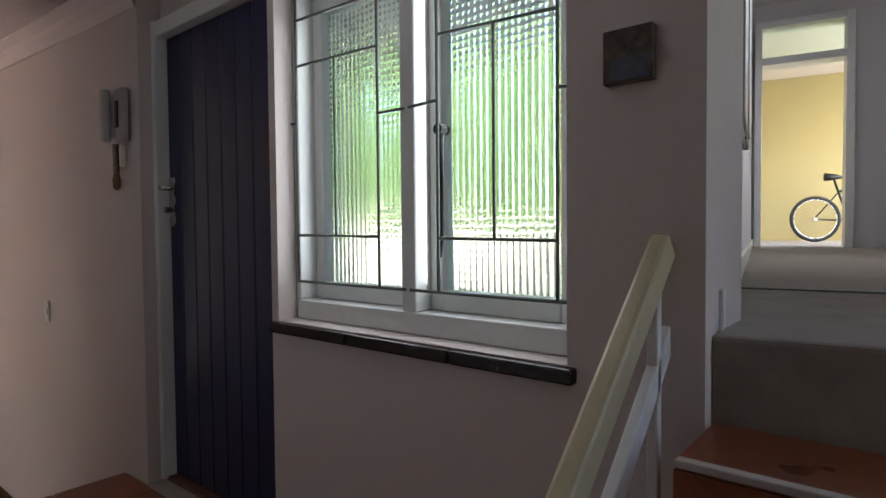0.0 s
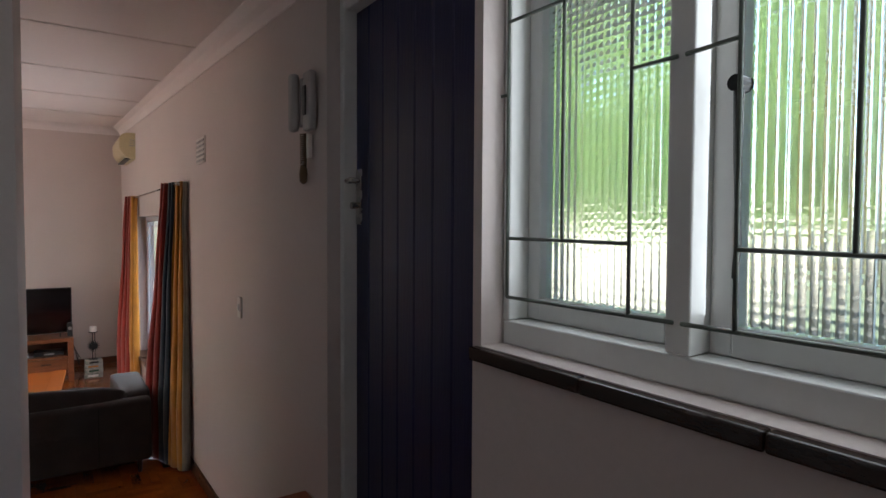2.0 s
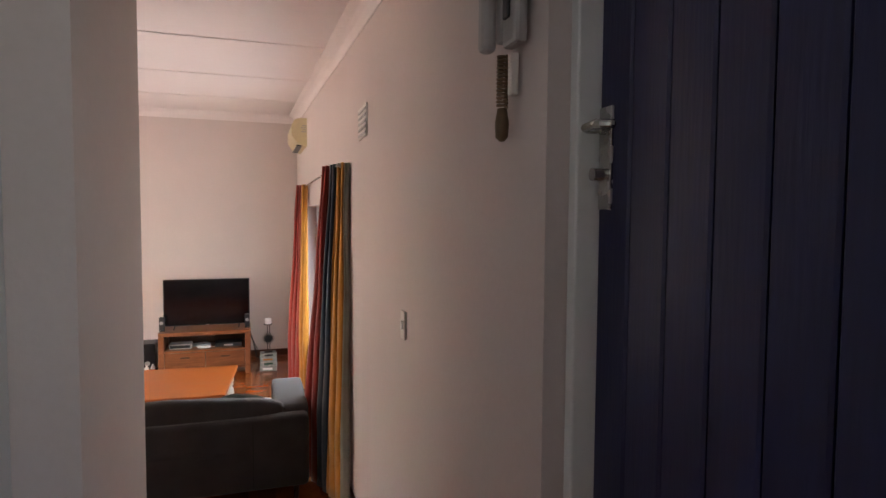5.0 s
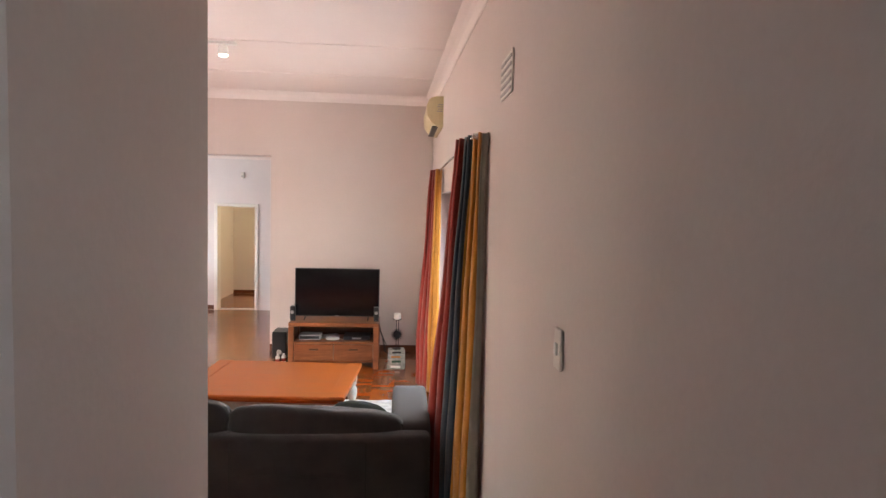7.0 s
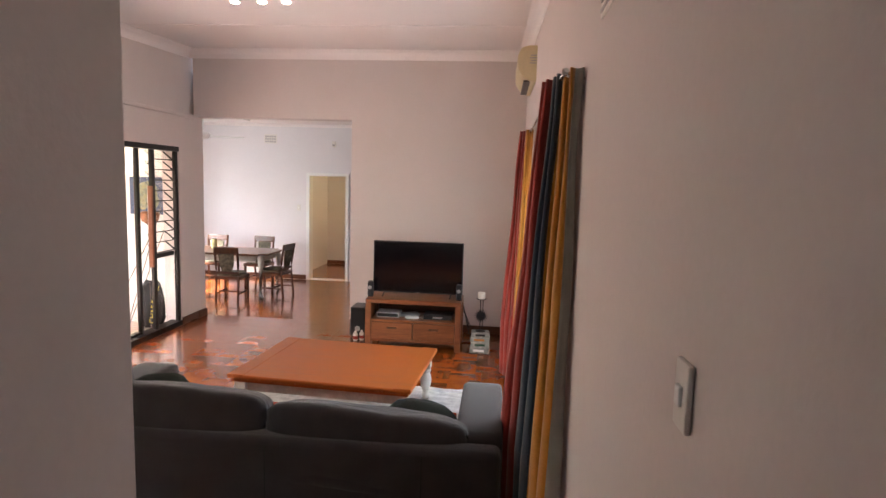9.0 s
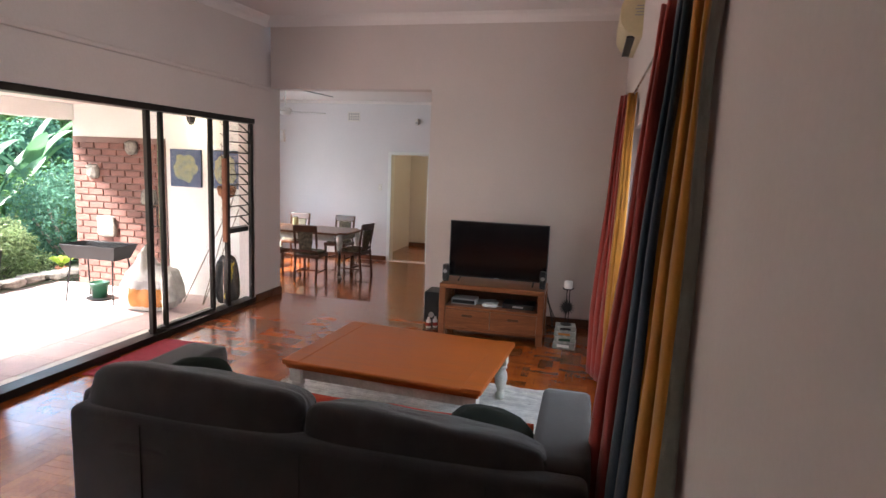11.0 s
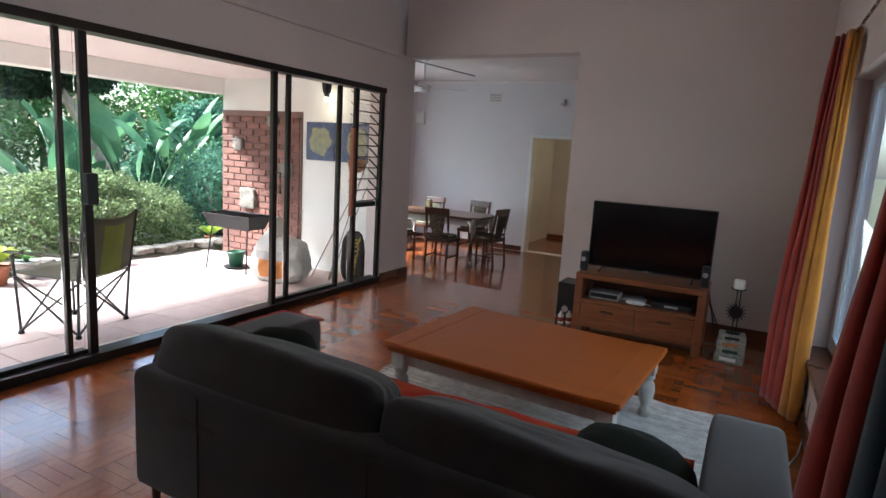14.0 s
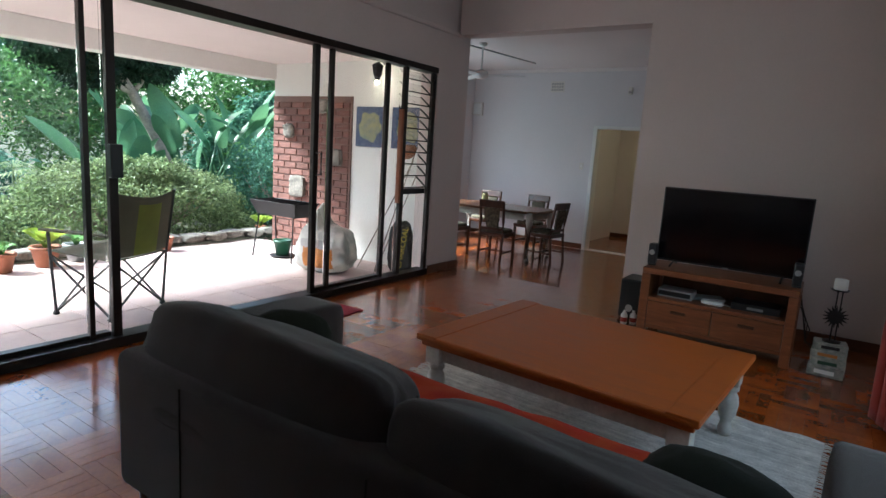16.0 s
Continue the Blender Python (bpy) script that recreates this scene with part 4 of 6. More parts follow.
rug = thing("rag_rug", "white woven rag rug with fringed ends under the coffee table", "rug", pose(-1.45, -2.40, 0, 0, 0, -3))
b = bmesh.new()
rng = random.Random(3)
for i in range(92):
    y0 = -0.50 + i * 1.0 / 92
    n = 34
    pa, pb, pc = [], [], []
    ph = rng.uniform(0, 9)
    for k in range(n + 1):
        x = -0.97 + 1.94 * k / n
        z = 0.014 + 0.011 * noise.noise(Vector((x * 9, i * 0.4, 1))) + 0.004 * rng.random()
        pa.append(b.verts.new((x, y0, 0.006)))
        pb.append(b.verts.new((x, y0 + 0.0055, z)))
        pc.append(b.verts.new((x, y0 + 0.0106, 0.006)))
    for k in range(n):
        b.faces.new((pa[k], pa[k + 1], pb[k + 1], pb[k]))
        b.faces.new((pb[k], pb[k + 1], pc[k + 1], pc[k]))
tagged(part("weave", b, rug_white, rug, smooth=True), kind="stuff")
part("backing", box(-0.97, 0.97, -0.50, 0.50, 0.001, 0.007), fringe_white, rug)
b = bmesh.new()
for s in (-1, 1):
    for i in range(95):
        y = -0.495 + i * 0.99 / 94
        dx, dy = rng.uniform(0.04, 0.075), rng.uniform(-0.02, 0.02)
        tube([(s * 0.965, y, 0.010), (s * (0.965 + dx * 0.5), y + dy * 0.7, 0.012), (s * (0.965 + dx), y + dy, 0.005)], 0.0022, 5, b)
tagged(part("fringe", b, fringe_white, rug), kind="stuff")
m_ = thing("door_mat", "flat red mat lying by the patio door", "mat", pose(-3.70, -2.31, 0, 0, 0, 2))
part("mat_body", box(-0.22, 0.22, -0.45, 0.45, 0.001, 0.011, 0.004), mat_red, m_)
for s in (-1, 1):
    part("mat_end", box(-0.22, 0.22, s * 0.452 - 0.01, s * 0.452 + 0.01, 0.001, 0.009, 0.003), mat_red, m_)

# television corner
ts = thing("tv_stand", "rustic wooden television stand with open shelf and two drawers", "tv stand", pose(-1.18, -0.62, 0))
W, D = 0.50, 0.22
part("top", box(-W, W, -D, D, 0.48, 0.525, 0.006), stand_wood, ts)
for s in (-1, 1):
    for u in (-1, 1):
        part("leg", box(s * (W - 0.03) - 0.03, s * (W - 0.03) + 0.03, u * (D - 0.03) - 0.03, u * (D - 0.03) + 0.03, 0.001, 0.48, 0.004), stand_wood, ts)
    part("side_panel", box(s * (W - 0.03) - 0.01, s * (W - 0.03) + 0.01, -D + 0.06, D - 0.06, 0.10, 0.48), stand_wood, ts)
part("shelf", box(-W + 0.06, W - 0.06, -D + 0.01, D, 0.285, 0.31, 0.003), stand_wood, ts)
part("back_panel", box(-W + 0.06, W - 0.06, D - 0.02, D - 0.008, 0.10, 0.48), dark_wood, ts)
part("bottom_rail", box(-W + 0.06, W - 0.06, -D + 0.012, D - 0.02, 0.075, 0.10, 0.003), stand_wood, ts)
for s in (-1, 1):
    dr = part("drawer", box(s * 0.22 - 0.217, s * 0.22 + 0.217, -D + 0.004, D - 0.03, 0.103, 0.282, 0.004), stand_wood, ts)
    part("pull", box(s * 0.22 - 0.05, s * 0.22 + 0.05, -D - 0.012, -D + 0.005, 0.215, 0.235, 0.004), dark_wood, dr)
tv = thing("television", "switched-off black flat-screen television on the stand", "television", pose(-1.172, -0.58, 0.525))
part("cabinet", box(-0.484, 0.484, 0.0, 0.045, 0.03, 0.585, 0.005), plastic_black, tv)
part("screen", box(-0.474, 0.474, -0.004, 0.001, 0.045, 0.575), screen_black, tv)
for s in (-1, 1):
    part("foot", tube([(s * 0.36, -0.10, 0.006), (s * 0.36, 0.02, 0.035), (s * 0.36, 0.12, 0.006)], 0.008), plastic_black, tv)
part("badge", box(-0.02, 0.02, -0.006, -0.003, 0.034, 0.041), plastic_grey, tv)
for x in (-1.655, -0.715):
    sp = thing("speaker", "small black satellite loudspeaker beside the television", "speaker", pose(x, -0.70, 0.525), "satellite speakers")
    part("cabinet", box(-0.028, 0.028, -0.04, 0.04, 0.012, 0.165, 0.012), plastic_black, sp)
    part("stand_foot", cyl((0, 0, 0.0), (0, 0, 0.014), 0.03), plastic_black, sp)
    part("cone", cyl((0, -0.039, 0.10), (0, -0.043, 0.10), 0.02), plastic_grey, sp)
sw_ = thing("subwoofer", "black subwoofer box standing on the floor", "speaker", pose(-1.86, -0.30, 0))
part("cabinet", box(-0.085, 0.085, -0.13, 0.15, 0.01, 0.33, 0.012), plastic_black, sw_)
part("port", cyl((0, -0.13, 0.09), (0, -0.134, 0.09), 0.03), plastic_grey, sw_)
for x, y in ((-1.84, -0.60), (-1.78, -0.56)):
    bt = thing("small_bottle", "small white bottle with a dark red label", "bottle", pose(x, y, 0), "bottles on the floor")
    part("bottle_body", lathe([(0.022, 0), (0.026, 0.01), (0.026, 0.075), (0.012, 0.095), (0.012, 0.11)], 14), gloss_white, bt, smooth=True)
    part("label_band", lathe([(0.0265, 0.02), (0.0268, 0.021), (0.0268, 0.055), (0.0265, 0.056)], 14), red_cur, bt)
bx = thing("media_player", "silver-grey media box on the shelf of the stand", "media player", pose(-1.46, -0.66, 0.31))
part("case", box(-0.12, 0.12, -0.08, 0.1, 0, 0.055, 0.005), plastic_grey, bx)
part("fascia", box(-0.11, 0.11, -0.084, -0.079, 0.012, 0.045, 0.002), plastic_black, bx)
bx = thing("video_box", "black decoder box on the shelf of the stand", "decoder", pose(-0.93, -0.64, 0.31))
part("case", box(-0.15, 0.15, -0.1, 0.1, 0, 0.05, 0.005), plastic_black, bx)
part("display", box(-0.05, 0.05, -0.104, -0.099, 0.015, 0.032), plastic_grey, bx)
pp = thing("game_controller", "white controller lying on the shelf of the stand", "controller", pose(-1.20, -0.74, 0.31))
part("pad", pillow(-0.075, 0.075, -0.035, 0.035, 0.0, 0.035, 8, 3), gloss_white, pp, smooth=True)
part("cable", tube([(0.05, 0, 0.02), (0.12, 0.03, 0.006), (0.17, 0.02, 0.006)], 0.004), plastic_grey, pp)
mg = thing("magazine_pile", "loose pile of pale magazines on the shelf", "magazines", pose(-1.25, -0.58, 0.31, 0, 0, 9))
for i in range(3):
    o = part("magazine", box(-0.10, 0.10, -0.07, 0.07, i * 0.008, i * 0.008 + 0.007, 0.001), pot_grey, mg)
    o.matrix_basis = pose(0, 0, 0, 0, 0, i * 7)
zb = 0.0
for i, (w, d, h) in enumerate(((0.20, 0.15, 0.065), (0.19, 0.15, 0.055), (0.195, 0.145, 0.05), (0.18, 0.14, 0.05))):
    bk = thing("book", "thick pale paperback in a stack on the floor", "book", pose(-0.475, -0.76, zb, 0, 0, (-4, 3, -2, 5)[i]), "book stack")
    part("cover", box(-w / 2, w / 2, -d / 2, d / 2, 0.001, h, 0.004), book_pale, bk)
    part("spine_label", box(-w * 0.3, w * 0.25, -d / 2 - 0.002, -d / 2 + 0.001, h * 0.3, h * 0.7), (gloss_white, pot_green, orange_print, plastic_black)[i], bk)
    zb += h
ch = thing("candle_holder", "rusty iron sunflower candle holder with a white candle", "candle holder", pose(-0.475, -0.76, zb))
part("base_plate", lathe([(0.05, 0.001), (0.052, 0.008), (0.02, 0.012)], 16), black_iron, ch)
for a in range(3):
    x, y = 0.017 * math.cos(a * 2.09), 0.017 * math.sin(a * 2.09)
    part("rod", cyl((x, y, 0.008), (x, y, 0.335), 0.004, seg=8), black_iron, ch)
o = part("sun_disc", cyl((0, -0.028, 0.17), (0, -0.018, 0.17), 0.042, seg=20), black_iron, ch)
for i in range(16):
    a = i * math.pi / 8
    part("ray", cyl((0.04 * math.cos(a), -0.023, 0.17 + 0.04 * math.sin(a)), (0.072 * math.cos(a), -0.023, 0.17 + 0.072 * math.sin(a)), 0.008, 0.001, 6), black_iron, o)
part("dish", lathe([(0.01, 0.33), (0.045, 0.336), (0.055, 0.345), (0.05, 0.345)], 16), black_iron, ch)
part("candle", lathe([(0.037, 0.345), (0.038, 0.35), (0.037, 0.41), (0.03, 0.413)], 18), candle_wax, ch, "white pillar candle", True)
cb = thing("power_cables", "loose black cables hanging behind the stand", "cables")
for k in range(4):
    part("cable", tube([(-0.70 - 0.02 * k, -0.40, 0.50), (-0.66 + 0.02 * k, -0.36, 0.30 - 0.04 * k), (-0.62, -0.34 - 0.03 * k, 0.10), (-0.56 + 0.05 * k, -0.30, 0.006)], 0.004, 6), plastic_black, cb)
cb = thing("extension_lead", "white extension lead lying by the curtain", "cable")
part("socket_block", box(-0.20, -0.13, -3.2, -2.95, 0.001, 0.04, 0.006), gloss_white, cb)
part("lead", tube([(-0.16, -2.95, 0.02), (-0.14, -2.75, 0.006), (-0.2, -2.5, 0.006), (-0.10, -2.2, 0.006), (-0.06, -1.95, 0.006), (-0.05, -1.9, 0.2)], 0.005), plastic_grey, cb)

# ---------------------------------------------------------------- dining room
dt = thing("dining_table", "brown dining table with pale carved legs", "dining table", pose(-5.05, 3.05, DIN))
b = box(-0.86, 0.86, -0.45, 0.45, 0.72, 0.755)
bmesh.ops.bevel(b, geom=[e for e in b.edges if abs(e.verts[0].co.z - e.verts[1].co.z) > 0.01], offset=0.12, segments=5, affect='EDGES')
part("tabletop", b, din_wood, dt)
for s in (-1, 1):
    part("apron", box(-0.66, 0.66, s * 0.36 - 0.012, s * 0.36 + 0.012, 0.61, 0.72, 0.004), white_legs, dt)
    part("apron", box(s * 0.74 - 0.012, s * 0.74 + 0.012, -0.30, 0.30, 0.61, 0.72, 0.004), white_legs, dt)
    for u in (-1, 1):
        part("leg", tube([(s * 0.74, u * 0.36, 0.72), (s * 0.77, u * 0.39, 0.58), (s * 0.745, u * 0.365, 0.25), (s * 0.75, u * 0.37, 0.06), (s * 0.78, u * 0.40, 0.0)], [0.05, 0.055, 0.032, 0.026, 0.038], 10), white_legs, dt, smooth=True)


def dining_chair(m):
    c = thing("dining_chair", "dark wooden dining chair with floral upholstered back and seat", "chair", m, "chairs round the dining table")
    for s in (-1, 1):
        part("front_leg", lathe([(0.02, 0.0), (0.024, 0.03), (0.016, 0.06), (0.026, 0.16), (0.018, 0.22), (0.024, 0.26), (0.024, 0.42)], 12, at=(s * 0.19, 0.19, 0)), dark_wood, c, smooth=True)
        part("back_leg", tube([(s * 0.18, -0.23, 0), (s * 0.18, -0.19, 0.40), (s * 0.18, -0.20, 0.60), (s * 0.185, -0.25, 0.90)], 0.020, 8), dark_wood, c)
        part("stretcher", box(s * 0.185 - 0.01, s * 0.185 + 0.01, -0.19, 0.18, 0.13, 0.155, 0.003), dark_wood, c)
    part("stretcher", box(-0.18, 0.18, -0.01, 0.01, 0.13, 0.155, 0.003), dark_wood, c)
    part("seat_rail", box(-0.215, 0.215, -0.20, 0.215, 0.375, 0.43, 0.008), dark_wood, c)
    part("seat", pillow(-0.20, 0.20, -0.18, 0.205, 0.41, 0.485, 8, 4), tapestry, c, "floral upholstered seat", True)
    o = part("top_rail", box(-0.205, 0.205, -0.014, 0.014, -0.06, 0.05, 0.012), dark_wood, c)
    o.matrix_basis = pose(0, -0.243, 0.86, 10, 0, 0)
    b = bmesh.new()
    pts = [(-0.08, -0.18), (0.08, -0.18), (0.115, -0.05), (0.125, 0.12), (-0.125, 0.12), (-0.115, -0.05)]
    f = [b.verts.new((x, -0.016, z)) for x, z in pts]
    k = [b.verts.new((x, 0.016, z)) for x, z in pts]
    b.faces.new(f), b.faces.new(k[::-1])
    for i in range(6):
        b.faces.new((f[i], k[i], k[(i + 1) % 6], f[(i + 1) % 6]))
    bmesh.ops.recalc_face_normals(b, faces=b.faces[:])
    bmesh.ops.bevel(b, geom=b.edges[:], offset=0.008, segments=2, affect='EDGES')
    o = part("backrest", b, tapestry, c, "floral upholstered shield back")
    o.matrix_basis = pose(0, -0.222, 0.68, 9, 0, 0)
    part("lower_rail", box(-0.17, 0.17, -0.215, -0.19, 0.47, 0.51, 0.004), dark_wood, c)
    return c


c0 = dining_chair(pose(-4.68, 2.42, DIN, 0, 0, 4))
for x, y, r in ((-5.48, 2.40, -5), (-4.16, 3.02, 82), (-4.82, 3.85, 178), (-5.72, 3.82, 183), (-6.10, 2.95, -88)):
    copy_thing(c0, pose(x, y, DIN, 0, 0, r))
jr = thing("table_jar", "glass jar with pale contents on the dining table", "jar", pose(-5.35, 3.15, DIN + 0.755))
part("glass", lathe([(0.045, 0), (0.05, 0.01), (0.05, 0.14), (0.04, 0.155), (0.04, 0.17)], 16), yellow_wall, jr, smooth=True)
part("lid", cyl((0, 0, 0.17), (0, 0, 0.185), 0.043), chrome, jr)
fan = thing("ceiling_fan", "white three-blade ceiling fan on a short rod", "ceiling fan", pose(-5.02, 2.2, 2.80))
part("canopy", lathe([(0.055, -0.002), (0.06, -0.03), (0.02, -0.06)], 16), gloss_white, fan, smooth=True)
part("rod", cyl((0, 0, -0.05), (0, 0, -0.39), 0.011), gloss_white, fan)
part("motor", lathe([(0.03, -0.37), (0.10, -0.39), (0.105, -0.45), (0.05, -0.49)], 20), gloss_white, fan, smooth=True)
for i in range(3):
    o = part("blade", box(0.09, 0.62, -0.06, 0.06, -0.004, 0.004, 0.003), gloss_white, fan)
    o.matrix_basis = pose(0, 0, -0.44, 9, 0, 25 + i * 120)
cd = thing("conduit", "thin dark cable conduit across the dining ceiling", "conduit")
part("pipe", cyl((-5.29, 2.23, 2.79), (-5.05, 3.98, 2.79), 0.010), plastic_grey, cd)
dv = thing("wall_vent", "square-holed white air brick high on the wall", "vent", pose(-4.92, 4.68, 2.50))
part("frame", box(-0.13, 0.13, -0.008, -0.001, -0.09, 0.09, 0.002), plastic_white, dv)
for i in range(5):
    for j in range(3):
        part("hole", box(-0.11 + i * 0.046, -0.076 + i * 0.046, -0.010, -0.007, -0.072 + j * 0.05, -0.036 + j * 0.05), plastic_grey, dv)
ms = thing("motion_sensor", "white motion sensor on the dining room wall", "sensor", pose(-3.62, 4.68, 2.42))
part("body", box(-0.035, 0.035, -0.05, -0.001, -0.06, 0.06, 0.012), plastic_white, ms)
part("lens", box(-0.025, 0.025, -0.056, -0.049, -0.04, 0.0, 0.003), plastic_grey, ms)
wb = thing("wall_box", "white square box fixed high on the dining room wall", "wall box", pose(-6.50, 4.68, 2.09))
part("case", box(-0.10, 0.10, -0.07, -0.001, -0.12, 0.12, 0.008), plastic_white, wb)
part("cover", box(-0.08, 0.08, -0.075, -0.069, -0.10, 0.10, 0.003), gloss_white, wb)
ls = thing("light_switch", "white light switch beside the doorway", "light switch", pose(-4.34, 4.68, 1.15))
part("plate", box(-0.035, 0.035, -0.012, -0.001, -0.06, 0.06, 0.003), plastic_white, ls)
part("rocker", box(-0.012, 0.012, -0.018, -0.011, -0.018, 0.018, 0.002), gloss_white, ls)
tw = thing("hanging_towel", "dark towel hanging from a wooden peg rail", "towel", pose(-3.55, 6.99, 0.95))
part("peg_rail", box(-0.10, 0.10, -0.025, -0.001, 0.0, 0.07, 0.004), skirt_wood, tw)
part("cloth", pillow(-0.10, 0.10, -0.07, -0.012, -0.62, 0.0, 12, 3.5, 0.15, 3), towel, tw, smooth=True)
wp = thing("wall_picture", "dark framed picture past the doorway", "picture", pose(-3.12, 6.99, 1.55))
part("frame", box(-0.16, 0.16, -0.025, -0.001, -0.22, 0.22, 0.004), plastic_black, wp)
part("print", box(-0.13, 0.13, -0.027, -0.024, -0.19, 0.19), pic_slate, wp)

# bicycle in the far bedroom
bk = in_pass(thing("bicycle", "mountain bike leaning by the bedroom wall, rear wheel showing", "bicycle", pose(8.9, -0.81, 0, 0, 0, 14)))


def wheel(y):
    w = part("wheel", lathe([(0.022, -0.03), (0.022, 0.03)], 12), chrome, bk)
    w.matrix_basis = pose(0, y, 0.34, 0, 90, 0)
    b = bmesh.new()
    pts = [(0.315 * math.cos(a * math.pi / 24), 0.315 * math.sin(a * math.pi / 24), 0) for a in range(49)]
    part("tyre", tube(pts, 0.026, 8, b), tyre, w, smooth=True)
    part("rim", tube([(p[0] * 0.91, p[1] * 0.91, 0) for p in pts], 0.010, 6), chrome, w, smooth=True)
    b = bmesh.new()
    for i in range(24):
        a = i * math.pi / 12
        cyl((0.02 * math.cos(a + 0.5), 0.02 * math.sin(a + 0.5), 0), (0.285 * math.cos(a), 0.285 * math.sin(a), 0), 0.0015, seg=4, bm=b)
    part("spokes", b, chrome, w)


wheel(0.0)
wheel(-1.08)
for nm, pts, r, m in (("chain_stay", [(0.04, 0, 0.34), (0.03, -0.44, 0.31)], 0.012, black_iron), ("seat_stay", [(0.04, 0, 0.34), (0.02, -0.30, 0.72)], 0.011, black_iron),
                      ("seat_tube", [(0, -0.44, 0.31), (0, -0.24, 0.92)], 0.017, black_iron), ("top_tube", [(0, -0.30, 0.74), (0, -0.85, 0.84)], 0.02, pot_green),
                      ("down_tube", [(0, -0.44, 0.31), (0, -0.87, 0.76)], 0.023, pot_green), ("fork", [(0.0, -0.83, 0.92), (0.05, -1.08, 0.34)], 0.016, black_iron),
                      ("handlebar", [(-0.3, -0.84, 0.98), (0.3, -0.84, 0.98)], 0.013, black_iron)):
    part(nm, tube(pts, r), m, bk, smooth=True)
part("saddle", tube([(0, -0.12, 0.955), (0, -0.22, 0.955), (0, -0.38, 0.945)], [0.06, 0.05, 0.015], 10), plastic_black, bk, smooth=True)
part("chainring", cyl((0.03, -0.44, 0.31), (0.036, -0.44, 0.31), 0.09, seg=24), chrome, bk)

# ---------------------------------------------------------------- patio
PZ = -0.08
struct("patio_bed", box(-7.15, -4.17, -9.0, 0.0, -0.35, PZ - 0.012), patio_joint, "cement bed of the patio", "patio")
struct("soffit", box(-6.95, -4.17, -9.0, 0.0, 2.22, 2.30), soffit_paint, "pale pink patio ceiling", "ceiling")
struct("patio_beam", box(-7.0, -6.75, -9.0, 0.0, 2.02, 2.22, 0.008), plaster_out, "white beam along the patio roof's edge", "beam")
struct("patio_roof", box(-7.2, -4.17, -9.0, 0.0, 2.305, 2.40), plaster_out, "flat patio roof slab", "roof")
wall("wall_house_side", "x", -4.4, -4.17, -9.2, -5.9, -0.3, 2.4, [], plaster_out, "white plastered outer wall")
wall("wall_dining_outer_top", "y", -0.004, 0.2, -6.78, -4.17, 3.0, 3.3, [], plaster_out, "white plastered wall head")
bpn = thing("brick_panel", "red face-brick panel on the patio's end wall", "brick wall", kind="structure")
part("mortar_bed", box(-6.77, -5.40, -0.016, -0.002, PZ, 1.82), mortar, bpn)
brick_me = mesh_of("brick", box(-0.106, 0.106, -0.012, 0.006, -0.034, 0.034, 0.004, seg=1), brick_red)
half_me = mesh_of("brick_half", box(-0.048, 0.048, -0.012, 0.006, -0.034, 0.034, 0.004, seg=1), brick_red)
rng = random.Random(11)
for r in range(22):
    z = PZ + 0.04 + r * 0.0835
    off = 0.1165 if r % 2 else 0.0
    x = -6.765 + 0.108
    if off:
        shared("brick", half_me, bpn, pose(-6.765 + 0.05, -0.018, z))
        x += off
    while x + 0.10 < -5.39:
        shared("brick", brick_me, bpn, pose(x, -0.018 - rng.uniform(0, 0.004), z, 0, 0, rng.uniform(-0.4, 0.4)))
        x += 0.224
    if x - 0.106 < -5.50:
        shared("brick", half_me, bpn, pose(x - 0.06, -0.018, z))
for x, z, s in ((-6.44, 1.39, 0.085), (-6.27, 0.70, 0.13), (-5.62, 1.10, 0.10), (-5.85, 1.70, 0.08)):
    st = tagged(part("wall_stone", pillow(-s, s, -0.05, 0.02, -s, s, 8, 5, 0.2, int(s * 100)), stone, smooth=True), "carved stone plaque set on the brick panel", "stone plaque", "wall stones")
    st.matrix_basis = pose(x, -0.035, z)
for x, g_ in ((-5.11, 0), (-4.575, 1)):
    p = thing("patio_picture", "blue square painting with an ochre motif on the patio wall", "picture", pose(x, -0.002, 1.48), "patio paintings")
    part("canvas", box(-0.215, 0.215, -0.025, 0.0, -0.225, 0.225, 0.004), paint_blue, p)
    part("motif", pillow(-0.15, 0.15, -0.030, -0.020, -0.15, 0.16, 8, 2.5, 0.3, g_ + 2), paint_yellow, p)
ln = thing("wall_lantern", "brass wall lantern, lit, under the patio roof", "lantern", pose(-4.93, -0.002, 2.08))
part("arm", tube([(0, 0, 0.08), (0, -0.08, 0.12), (0, -0.14, 0.08)], 0.010), black_iron, ln)
part("cage", lathe([(0.02, -0.10), (0.05, -0.04), (0.065, 0.06), (0.02, 0.09)], 6, at=(0, -0.14, 0)), black_iron, ln)
part("flame_bulb", lathe([(0.01, -0.14), (0.03, -0.12), (0.012, -0.102)], 10, at=(0, -0.14, 0)), bulb_glow, ln)
hb = thing("hanging_planter", "orange clay hanging figure on the patio wall", "planter", pose(-4.45, -0.05, 1.25))
part("bowl", lathe([(0.03, -0.10), (0.09, -0.06), (0.11, 0.02), (0.09, 0.05)], 14, at=(0, -0.12, 0)), wicker, hb, smooth=True)
part("wall_hook", tube([(0, 0.05, 0.05), (0, -0.12, 0.05)], 0.006), black_iron, hb)
